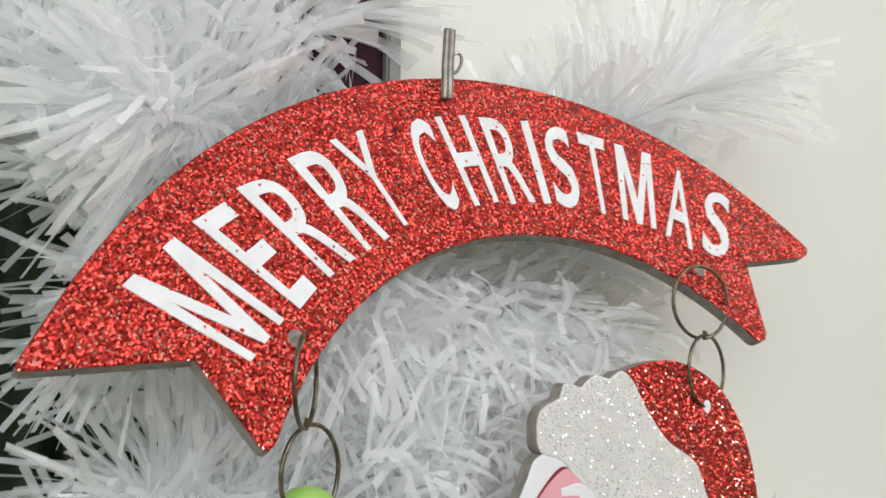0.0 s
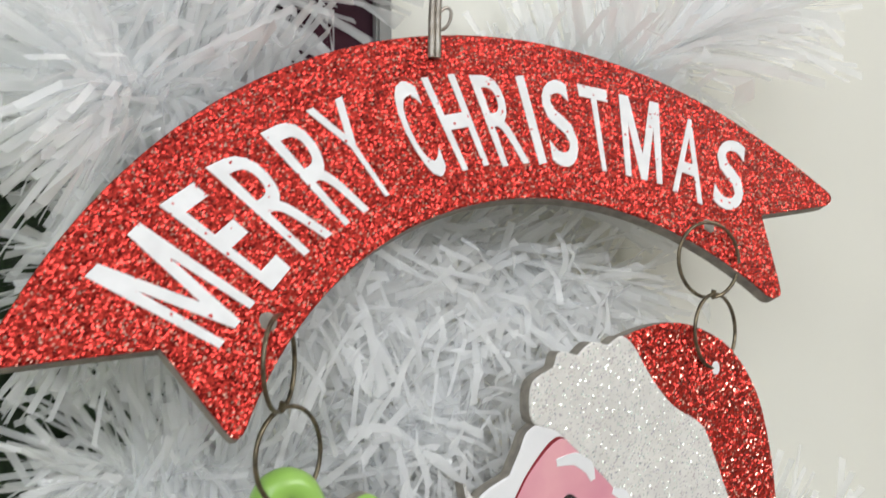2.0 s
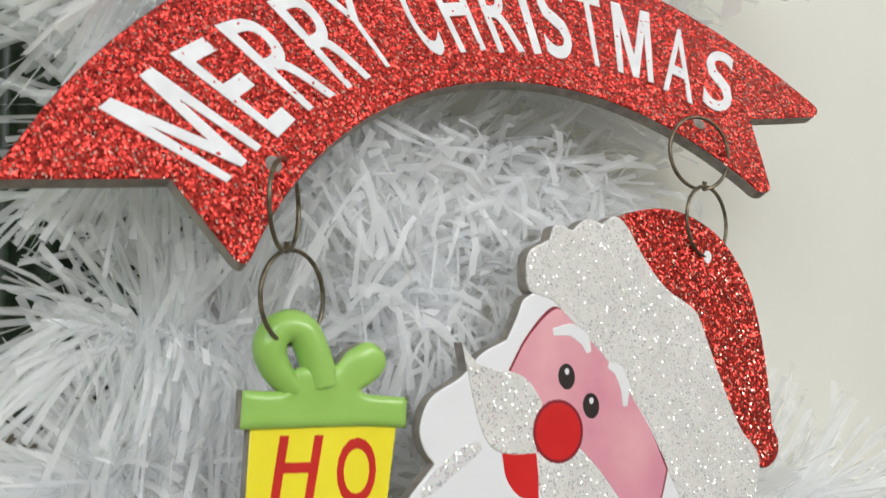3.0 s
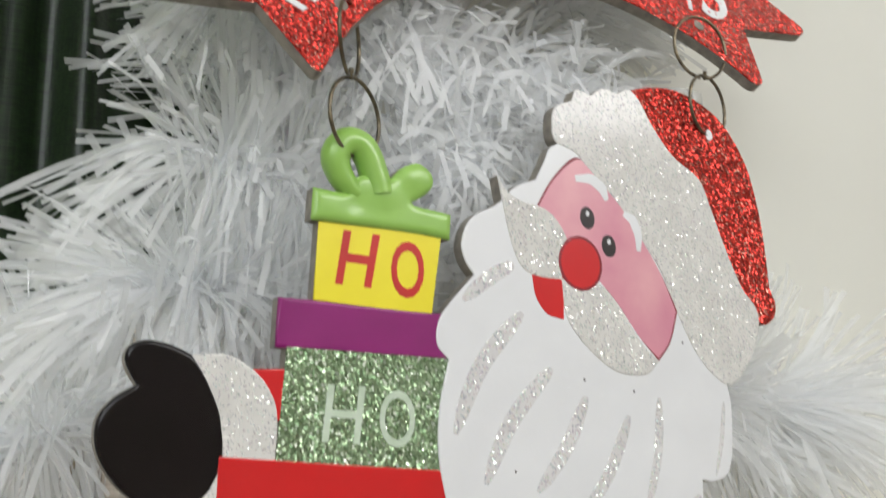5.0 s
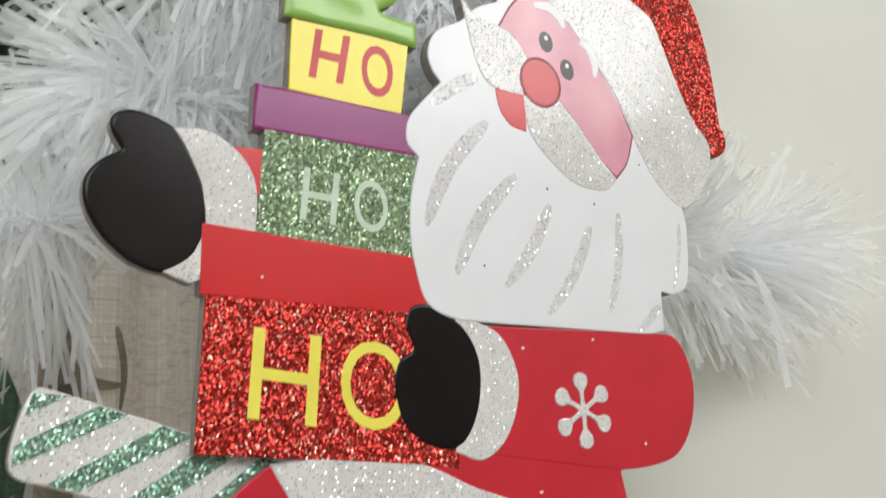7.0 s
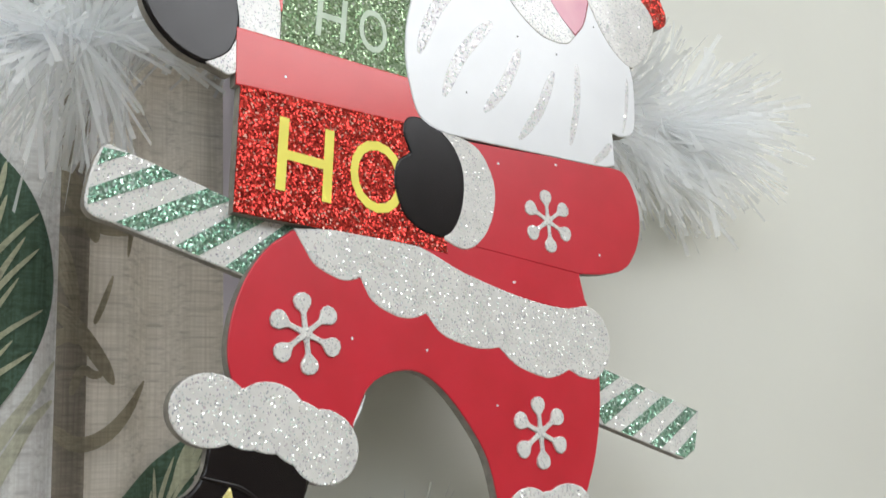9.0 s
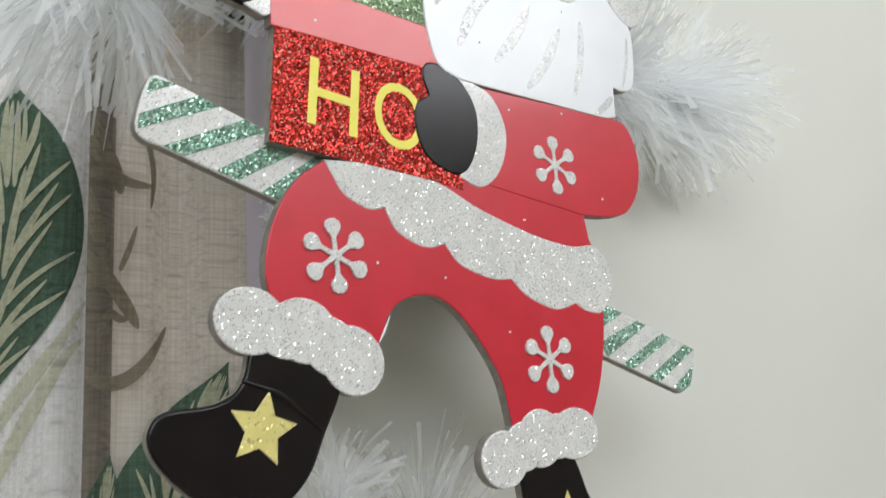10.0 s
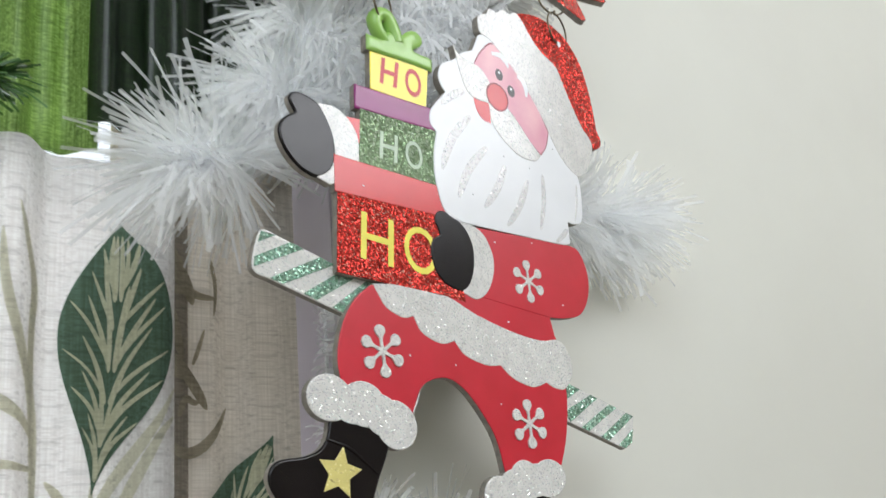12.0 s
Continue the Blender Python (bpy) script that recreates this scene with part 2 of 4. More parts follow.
def curve_round(points, steps=6):
    """A closed line through the points; one with a third number is a corner."""
    n, out = len(points), []
    P = [Vector(p[:2]) for p in points]
    sharp = [len(p) > 2 for p in points]
    for i in range(n):
        a, b = P[i], P[(i + 1) % n]
        ta = (b - P[i - 1]) / 2 if not sharp[i] else (b - a)
        tb = (P[(i + 2) % n] - a) / 2 if not sharp[(i + 1) % n] else (b - a)
        length = (b - a).length
        ta = ta * min(1, 1.6 * length / max(ta.length, 1e-6))
        tb = tb * min(1, 1.6 * length / max(tb.length, 1e-6))
        k = 1 if sharp[i] and sharp[(i + 1) % n] else steps
        for s in range(k):
            u = s / k
            out.append((2 * u**3 - 3 * u**2 + 1) * a + (u**3 - 2 * u**2 + u) * ta + (3 * u**2 - 2 * u**3) * b + (u**3 - u**2) * tb)
    return out


def disc(x, z, r, rz=None, turn=0.0, n=28):
    c, s = math.cos(radians(turn)), math.sin(radians(turn))
    rz = rz or r
    return [Vector((x + r * math.cos(a) * c - rz * math.sin(a) * s, z + r * math.cos(a) * s + rz * math.sin(a) * c)) for a in (2 * math.pi * i / n for i in range(n))]


def arc3(p, q, r):
    """The circle through three points, as the upper height over x."""
    (ax, ay), (bx, by), (cx, cy) = p, q, r
    d = 2 * (ax * (by - cy) + bx * (cy - ay) + cx * (ay - by))
    ux = ((ax * ax + ay * ay) * (by - cy) + (bx * bx + by * by) * (cy - ay) + (cx * cx + cy * cy) * (ay - by)) / d
    uy = ((ax * ax + ay * ay) * (cx - bx) + (bx * bx + by * by) * (ax - cx) + (cx * cx + cy * cy) * (bx - ax)) / d
    rr = math.hypot(ax - ux, ay - uy)
    return lambda x: uy + math.sqrt(max(0.0, rr * rr - (x - ux) ** 2))


LEVEL = 1.5


def flat(x, d, z):
    """Millimetres on the ornament's face, d behind it, to the room."""
    return Vector((x / 1000, d / 1000, LEVEL + z / 1000))


def slanted(x, d, z):
    """The same on the banner, which leans back at its top."""
    n = Vector((0.026, 0.925, -0.378))
    return Vector((x, -0.0283 * x + 0.4088 * z - 64.3, z)) / 1000 + Vector((0, 0, LEVEL)) + n * d / 1000


def plate(bm, outline, front, back, face=0, side=1, soft=0.5, place=flat):
    """A cut-out board with rolled front edges; sizes in millimetres."""
    pts = [Vector(p) for p in outline]
    if sum(a.x * b.y - b.x * a.y for a, b in zip(pts, pts[1:] + pts[:1])) < 0:
        pts.reverse()
    n = len(pts)
    normals = []
    for i in range(n):
        t = pts[(i + 1) % n] - pts[i - 1]
        normals.append(Vector((-t.y, t.x)).normalized())
    rings = []
    for inset, depth in ((soft, 0.0), (soft * 0.45, soft * 0.15), (soft * 0.1, soft * 0.5), (0.0, soft), (0.0, None)):
        y = back if depth is None else front + depth
        rings.append([bm.verts.new(place(*(lambda q: (q.x, y, q.y))(p + m * inset))) for p, m in zip(pts, normals)])
    f = bm.faces.new(rings[0])
    f.material_index = face
    for k in range(4):
        for i in range(n):
            j = (i + 1) % n
            f = bm.faces.new((rings[k][j], rings[k][i], rings[k + 1][i], rings[k + 1][j]))
            f.material_index = face if k < 3 else side
            f.smooth = k < 3
    bm.faces.new(list(reversed(rings[4]))).material_index = side
    return bm


def puffed(outline, front, height, roll, bumps=(), cell=0.8):
    """A moulded soft face over an outline: it swells from the rim inwards, with round bumps (x, z, radius, height)."""
    pts = [Vector(p) for p in outline]
    bm = bmesh.new()
    bm.faces.new([bm.verts.new((p.x, 0, p.y)) for p in pts])
    for axis, lo, hi in ((0, min(p.x for p in pts), max(p.x for p in pts)), (2, min(p.y for p in pts), max(p.y for p in pts))):
        for k in range(1, int((hi - lo) / cell)):
            co, no = Vector((0, 0, 0)), Vector((0, 0, 0))
            co[axis], no[axis] = lo + k * cell, 1
            bmesh.ops.bisect_plane(bm, geom=bm.verts[:] + bm.edges[:] + bm.faces[:], plane_co=co, plane_no=no)
    for v in bm.verts:
        q = Vector((v.co.x, v.co.z))
        far = 1e9
        for a, b in zip(pts, pts[1:] + pts[:1]):
            e = b - a
            u = max(0.0, min(1.0, (q - a).dot(e) / max(e.length_squared, 1e-9)))
            far = min(far, (a + e * u - q).length)
        k = min(1.0, far / roll)
        d = height * math.sqrt(max(0.0, 1 - (1 - k) ** 2))
        for bx, bz, r, h in bumps:
            d += h * k * math.exp(-((q.x - bx) ** 2 + (q.y - bz) ** 2) / (r * r))
        v.co = flat(q.x, front - d, q.y)
    bmesh.ops.triangulate(bm, faces=[f for f in bm.faces if len(f.verts) > 4])
    bm.normal_update()
    if sum(f.normal.y for f in bm.faces) > 0:
        bmesh.ops.reverse_faces(bm, faces=bm.faces[:])
    return bm


def stroke(points, widths, n=8):
    """The outline of a brush stroke along points, with a width at each."""
    c = []
    for i in range(len(points) - 1):
        for s in range(n):
            c.append((Vector(points[i]).lerp(Vector(points[i + 1]), s / n), widths[i] + (widths[i + 1] - widths[i]) * s / n))
    c.append((Vector(points[-1]), widths[-1]))
    for _ in range(3):
        c = [c[0]] + [((c[i - 1][0] + c[i][0] * 2 + c[i + 1][0]) / 4, c[i][1]) for i in range(1, len(c) - 1)] + [c[-1]]
    left, right = [], []
    for i, (p, w) in enumerate(c):
        t = (c[min(i + 1, len(c) - 1)][0] - c[max(i - 1, 0)][0]).normalized()
        m = Vector((-t.y, t.x)) * w / 2
        left.append(p + m)
        right.append(p - m)
    return left + right[::-1]


# a broad M whose middle reaches the foot line
M_LINE = ((0, 0), (0.15, 0), (0.17, 0.68), (0.42, 0), (0.58, 0), (0.83, 0.68), (0.85, 0), (1, 0), (1, 1), (0.77, 1), (0.5, 0.30), (0.23, 1), (0, 1))
GLYPHS = {("M", 0.0): (np.array(M_LINE), [tuple(range(13))])}


def glyph(char, bold=0.0):
    """Vertices and faces of a built-in letter, squeezed into a unit box."""
    if (char, bold) not in GLYPHS:
        cu = bpy.data.curves.new("letter", "FONT")
        cu.body, cu.offset, cu.resolution_u = char, bold, 4
        ob = new("letter", cu)
        dg = bpy.context.evaluated_depsgraph_get()
        me = bpy.data.meshes.new_from_object(ob.evaluated_get(dg))
        vs = np.array([v.co[:2] for v in me.vertices])
        vs = (vs - vs.min(0)) / (vs.max(0) - vs.min(0))
        GLYPHS[char, bold] = (vs, [tuple(p.vertices) for p in me.polygons])
        bpy.data.objects.remove(ob)
        bpy.data.meshes.remove(me)
    return GLYPHS[char, bold]


def letter(char, corners, front, thick, place=flat, bold=0.0):
    """A raised letter whose box is stretched to four corners: top left, top right, bottom right, bottom left."""
    vs, faces = glyph(char, bold)
    tl, tr, br, bl = (Vector(c) for c in corners)
    bm = bmesh.new()
    rows = []
    for d in (front, front + thick):
        rows.append([bm.verts.new(place(*(lambda q: (q.x, d, q.y))((bl * (1 - u) + br * u) * (1 - v) + (tl * (1 - u) + tr * u) * v))) for u, v in vs])
    count = {}
    for f in faces:
        bm.faces.new([rows[0][i] for i in f])
        for a, b in zip(f, f[1:] + f[:1]):
            count[a, b] = 1
    for a, b in count:
        if (b, a) not in count:
            bm.faces.new((rows[0][b], rows[0][a], rows[1][a], rows[1][b]))
    return bm


def tube(points, radius, n=8, closed=False):
    bm = bmesh.new()
    rings, m = [], len(points)
    side = None
    for i, p in enumerate(points):
        a = points[i - 1] if closed or i else p
        b = points[(i + 1) % m] if closed or i < m - 1 else p
        t = (b - a).normalized()
        side = (t.orthogonal() if side is None else side - t * side.dot(t)).normalized()
        other = t.cross(side)
        r = radius(i / max(1, m - 1)) if callable(radius) else radius
        rings.append([bm.verts.new(p + (side * math.cos(q) + other * math.sin(q)) * r) for q in (2 * math.pi * k / n for k in range(n))])
    for i in range(m if closed else m - 1):
        a, b = rings[i], rings[(i + 1) % m]
        for k in range(n):
            bm.faces.new((a[k], a[(k + 1) % n], b[(k + 1) % n], b[k]))
    if not closed:
        bm.faces.new(rings[0][::-1])
        bm.faces.new(rings[-1])
    return bm


# ---- the room ----
wall = part("wall_north", block(-0.050, 1.8, 0.055, 0.090, 0, 2.6), WALL)
tagged(wall, "cream painted wall behind the ornament", "wall", kind="structure")
# end face of the wall, with its shade put into a lilac grey colour
reveal = part("trim", block(-0.0515, -0.050, 0.055, 0.090, 0, 2.6), REVEAL)
tagged(reveal, "edge of the window opening, lilac grey for its shade", "trim", kind="structure")
jamb = part("trim", block(-0.0175, 0.09, 0.170, 0.200, 0, 2.6, bevel=0.002), REVEAL)
tagged(jamb, "lilac grey painted window jamb beside the curtain", "trim", kind="structure")
for nm, dims in (("wall_south", (-2.2, 1.8, -2.6, -2.5, 0, 2.6)), ("wall_east", (1.8, 1.9, -2.5, 0.5, 0, 2.6)), ("wall_west", (-2.3, -2.2, -2.5, 0.5, 0, 2.6)), ("wall_window", (-2.2, -0.55, 0.40, 0.45, 0, 2.6))):
    tagged(part(nm, block(*dims), WALL), "plain cream painted room wall", "wall", kind="structure")
tagged(part("floor", block(-2.3, 1.9, -2.6, 0.6, -0.05, 0), FLOOR), "pale tiled floor of the room", "floor", kind="structure")
tagged(part("ceiling", block(-2.3, 1.9, -2.6, 0.6, 2.6, 2.65), CEIL), "plain white painted ceiling", "ceiling", kind="structure")

# daylight outside the window
sky_m, nt, p = base("daylight_outside")
em = nt.nodes.new("ShaderNodeEmission")
em.inputs[0].default_value = (0.95, 0.98, 1.0, 1)
em.inputs[1].default_value = 1.1
nt.links.new(em.outputs[0], nt.nodes["Material Output"].inputs[0])
tagged(part("backdrop", block(-0.6, 0.3, 0.50, 0.51, 0.6, 2.3), sky_m), "bright overcast daylight outside the window", "sky", kind="structure")

window = thing("window_1", "white painted window frame behind the curtains", "window", kind="structure", at=(-0.2, 0.34, 0.9))
for x in (-0.53, -0.22, 0.02):
    part("window_frame", block(x, x + 0.03, 0.33, 0.36, 0.7, 2.2, bevel=0.003), FRAME_WHITE, window)
for z in (0.7, 2.17):
    part("window_frame", block(-0.50, 0.05, 0.331, 0.359, z, z + 0.03, bevel=0.003), FRAME_WHITE, window)

picture = thing("framed_picture", "dark maroon picture in a narrow grey metal frame on the wall", "picture", at=(-0.02, 0.055, 1.70))
part("picture_panel", block(-0.049, -0.008, 0.050, 0.055, 1.69, 2.0), MAROON, picture)
part("frame_bar", block(-0.008, -0.003, 0.047, 0.055, 1.688, 2.0, bevel=0.0008), GREY_FRAME, picture, "grey metal frame bar")
part("frame_bar", block(-0.049, -0.008, 0.047, 0.055, 1.684, 1.6895, bevel=0.0008), GREY_FRAME, picture, "grey metal frame bar")


# ---- curtains ----
def fold(x, depth, waves):
    return depth * sum(a * math.sin(x * f + ph) for a, f, ph in waves)


def curtain_sheet(x0, x1, z0, z1, yc, waves, depth, nx=170, nz=24, flare=0.0):
    """A hanging cloth with folds; flare: how much wider it grows to the right above boot height."""
    bm = bmesh.new()
    wide = lambda z: x1 - x0 + flare * min(1.0, max(0.0, (z - 1.365) / 0.05))
    grid = []
    for i in range(nx + 1):
        col = []
        for j in range(nz + 1):
            z = z0 + (z1 - z0) * j / nz
            x = x0 + wide(z) * i / nx
            col.append(bm.verts.new((x, yc + fold(x, depth, waves), z)))
        grid.append(col)
    back = [[bm.verts.new(v.co + Vector((0, 0.0012, 0))) for v in col] for col in grid]
    for g, flip in ((grid, False), (back, True)):
        for i in range(nx):
            for j in range(nz):
                q = (g[i][j], g[i + 1][j], g[i + 1][j + 1], g[i][j + 1])
                bm.faces.new(q[::-1] if flip else q)
    for i in range(nx):
        for j in (0, nz):
            bm.faces.new((grid[i][j], grid[i + 1][j], back[i + 1][j], back[i][j]))
    for j in range(nz):
        for i in (0, nx):
            bm.faces.new((grid[i][j], grid[i][j + 1], back[i][j + 1], back[i][j]))
    return bm


CLOTH_Y, LINING_Y = 0.135, 0.154
WAVES_A = ((1.0, 78.0, 0.6), (0.35, 190.0, 1.0))
WAVES_B = ((1.0, 95.0, 0.2), (0.4, 240.0, 2.0))
curtain = thing("curtain", "linen curtain printed with large dark green leaves, lit from behind", "curtain", at=(-0.2, CLOTH_Y, 0.9))
part("panel", curtain_sheet(-0.42, -0.1000, 0.7, 1.568, CLOTH_Y, WAVES_A, 0.0095), LINEN, curtain, smooth=True)
lining = thing("curtain", "shaded beige linen curtain with olive stems and leaves", "curtain", at=(-0.04, LINING_Y, 0.9))
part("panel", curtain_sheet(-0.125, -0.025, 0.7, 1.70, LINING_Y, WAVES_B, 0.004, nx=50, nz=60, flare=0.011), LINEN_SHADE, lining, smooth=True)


# sheet added over the upper jamb; its dark colour stands for the shade there
part("panel", curtain_sheet(-0.036, -0.008, 1.514, 1.70, LINING_Y + 0.009, WAVES_B, 0.003, nx=14), LINEN_DEEP_SHADE, lining, "added upper curtain fold with shade put in its colour", smooth=True)
# hem strip whose dark colour stands for blocked backlight
part("hem", curtain_sheet(-0.118, -0.0835, 0.7, 1.70, LINING_Y - 0.0022, WAVES_B, 0.004, nx=20), LINEN_DEEP_SHADE, lining, "doubled hem of the curtain, shade put in its colour", smooth=True)


def brush(parent, name, points, width, material, lift):
    """A printed stroke on a cloth, through (x, z) in millimetres, thick in its middle and pointed at its ends."""
    yc, wv, depth = (CLOTH_Y, WAVES_A, 0.0095) if parent in FRONT else (LINING_Y, WAVES_B, 0.004)
    c = [Vector(p) for p in points]
    for _ in range(2):
        c = [c[0]] + [q for a, b in zip(c, c[1:]) for q in (a * 0.75 + b * 0.25, a * 0.25 + b * 0.75)] + [c[-1]]
    bm, prev = bmesh.new(), None
    for i, p in enumerate(c):
        u = i / (len(c) - 1)
        t = (c[min(i + 1, len(c) - 1)] - c[max(i - 1, 0)]).normalized()
        w = width / 2 * max(0.06, math.sin(math.pi * (0.06 + 0.94 * u ** 0.8))) ** 0.8
        row = []
        for k in (-1, -0.5, 0, 0.5, 1):
            q = p + Vector((-t.y, t.x)) * w * k
            row.append(bm.verts.new((q.x / 1000, yc + fold(q.x / 1000, depth, wv) - lift, LEVEL + q.y / 1000)))
        if prev:
            for k in range(4):
                bm.faces.new((prev[k], prev[k + 1], row[k + 1], row[k]))
        prev = row
    return part(name, bm, material, parent)


FRONT = [curtain]


def print_leaf(parent, foot, tip, width, seed, peak=0.5, sway=0.0):
    """A broad printed leaf from its foot to its tip, with feathered pale veins in tiers."""
    rnd = random.Random(seed)
    yc, wv, depth = (CLOTH_Y, WAVES_A, 0.0095) if parent is curtain else (LINING_Y, WAVES_B, 0.004)
    a, b = Vector(foot), Vector(tip)
    along = (b - a).normalized()
    out = Vector((along.y, -along.x))
    ln = (b - a).length
    spine = lambda u: a.lerp(b, u) + out * sway * math.sin(math.pi * u)
    half = lambda u: width / 2 * math.sin(math.pi * min(1.0, max(0.0, u)) ** (math.log(0.5) / math.log(peak))) ** 1.15
    bm, prev = bmesh.new(), None
    for i in range(41):
        u = i / 40
        row = []
        for k in range(25):
            q = spine(u) + out * (half(u) + 0.2) * (k - 12) / 12
            row.append(bm.verts.new((q.x / 1000, yc + fold(q.x / 1000, depth, wv) - 0.0009 - (0 if parent is curtain else 0.0024), LEVEL + q.y / 1000)))
        if prev:
            for k in range(24):
                bm.faces.new((prev[k], prev[k + 1], row[k + 1], row[k]))
        prev = row
    leaf = part("leaf_print", bm, LEAF_PRINT, parent, "dark green printed leaf")
    if parent is curtain:
        FRONT.append(leaf)
    lift = 0.0016 + (0 if parent is curtain else 0.0024)
    for tier in range(6):
        u0 = 0.03 + 0.135 * tier + rnd.uniform(-0.012, 0.012)
        for side in (-1, 1):
            for j in range(3) if tier % 2 else (1, 2):
                reach = (0.22, 0.55, 0.86)[j] * rnd.uniform(0.85, 1.12)
                rise = (0.30, 0.25, 0.19)[j] * rnd.uniform(0.85, 1.1)
                start = u0 + 0.02 * j
                end = min(0.95, start + rise)
                mid = start + (end - start) * 0.55
                pts = [spine(start) + out * side * half(start) * 0.05]
                pts.append(spine(mid) + out * side * half(mid) * reach * 0.42)
                pts.append(spine(end) + out * side * half(end) * reach)
                brush(leaf, "vein_print", pts, rnd.uniform(1.6, 2.5) * width / 52, VEIN_PRINT, lift + 0.0001 * j + 0.00002 * tier)
    return leaf


print_leaf(curtain, (-137, -103), (-127, 33), 52, 3, 0.57, 3.0)
print_leaf(curtain, (-150, -270), (-139, -135), 50, 4)
print_leaf(curtain, (-246, -120), (-238, 20), 52, 5)
print_leaf(lining, (-70, -190), (-32, -73), 52, 6, 0.45, -6.0)
print_leaf(lining, (-92, -190), (-84, -111), 26, 7, 0.5)
for points, width in (
    (((-164, -108), (-166, -60), (-178, -30), (-185, -8), (-187, 20)), 6),
    (((-167, -70), (-170, -27), (-167, -5), (-174, 14), (-180, 34)), 5),
    (((-200, -52), (-182, -64), (-172, -69), (-163, -80)), 6), (((-200, -88), (-180, -90), (-163, -91)), 4),
    (((-139, -118), (-121, -84), (-100.6, -53)), 5), (((-131, -125), (-113, -78), (-101, -67)), 4.5),
    (((-140, -150), (-138, -120), (-137, -98)), 4), (((-148, -128), (-150, -105), (-158, -96)), 5),
    (((-205, -120), (-200, -60), (-206, 0), (-198, 40)), 5), (((-222, -90), (-212, -40), (-214, 10)), 6),
):
    brush(curtain, "stem_print", points, width, STEM_PRINT, 0.0006)
for points, width in (
    (((-97, -76), (-88, -84), (-76, -81), (-66, -70), (-59, -58)), 6), (((-99, -28), (-86, -40), (-77, -52), (-73, -60)), 7),
    (((-98, 30), (-90, 14), (-84, 6), (-81, -3)), 10), (((-90, -64), (-86, -53), (-80, -57), (-76, -54)), 4),
    (((-98, 4), (-84, 5), (-76, 2), (-66, 2)), 5), (((-81, -36), (-77, -26), (-74, -16)), 2.6),
    (((-98, 0), (-92, -18), (-88, -34)), 7), (((-98, -44), (-92, -40), (-87, -44)), 6), (((-70, 24), (-66, 8), (-68, -8)), 3),
):
    brush(lining, "stem_print", points, width, STEM_DARK, 0.0034)

# the green valance above the curtains
valance = thing("valance", "glossy green sheer valance hanging in deep folds above the curtains", "valance", at=(-0.2, 0.142, 1.6))
WAVES_C = ((1.0, 150.0, 0.4), (0.5, 330.0, 1.0))
part("panel", curtain_sheet(-0.46, -0.137, 1.574, 2.05, 0.150, WAVES_C, 0.006, nx=140), SATIN, valance, smooth=True)
# a single sheet; its dark colour stands for the shade of doubled cloth
part("panel", curtain_sheet(-0.1480, -0.030, 1.582, 2.05, 0.128, WAVES_C, 0.005, nx=60), SATIN_SHADE, valance, "doubled fold of the valance, shade put in its colour", smooth=True)

rod = thing("curtain_rod", "thin white double rod behind the curtains that holds them up", "rod", at=(-0.2, 0.2, 1.55))
part("pole", tube([Vector((-0.56, 0.1545, 1.555)), Vector((-0.130, 0.1545, 1.555))], 0.003), FRAME_WHITE, rod)
part("pole", tube([Vector((-0.56, 0.1665, 1.555)), Vector((-0.028, 0.1665, 1.555))], 0.003), FRAME_WHITE, rod)
part("bracket", block(-0.57, -0.553, 0.146, 0.41, 1.548, 1.562, bevel=0.001), FRAME_WHITE, rod)


# ---- tinsel ----
outer = arc3((-114, 140), (22.5, 225.2), (132.5, 183.3))
inner = arc3((-65, 125), (18, 177.3), (91.5, 150.3))


def behind(p):
    """Strips lie behind the boards and before the wall."""
    x, z = p.x * 1000, (p.z - LEVEL) * 1000
    y = p.y
    near = -0.004
    ease = lambda v: min(1.0, max(0.0, v)) ** 2 * (3 - 2 * min(1.0, max(0.0, v)))
    low_board = ease((x + 140) / 16) * ease((126 - x) / 16) * ease((160 - z) / 16)
    arch_low = inner(x) - 8 if -68 < x < 95 else 116
    arch = ease((x + 134) / 16) * ease((150 - x) / 16) * ease((outer(max(-114, min(132, x))) + 14 - z) / 14) * ease((z - arch_low + 12) / 12)
    near = max(near + (0.010 - near) * low_board, near + (0.409 * min(z, 226) / 1000 - 0.0643 + 0.012 - near) * arch)
    if y < near:
        y = near + (y - near) * 0.06
    if p.x > -0.056 and y > 0.049:
        y = 0.049 + (y - 0.049) * 0.06
    return Vector((p.x, min(y, 0.054 if p.x > -0.056 else 1.0), p.z))


def clear_of(p, rnd):
    """The white branches end here, and the green garland shows beside them."""
    x, z = p.x * 1000, (p.z - LEVEL) * 1000
    return not (x < -110 + rnd.uniform(-9, 6) and 98 < z < 182) and not (-101 + rnd.uniform(-5, 3) < x < -62 and -60 < z < 24 + rnd.uniform(-6, 4))


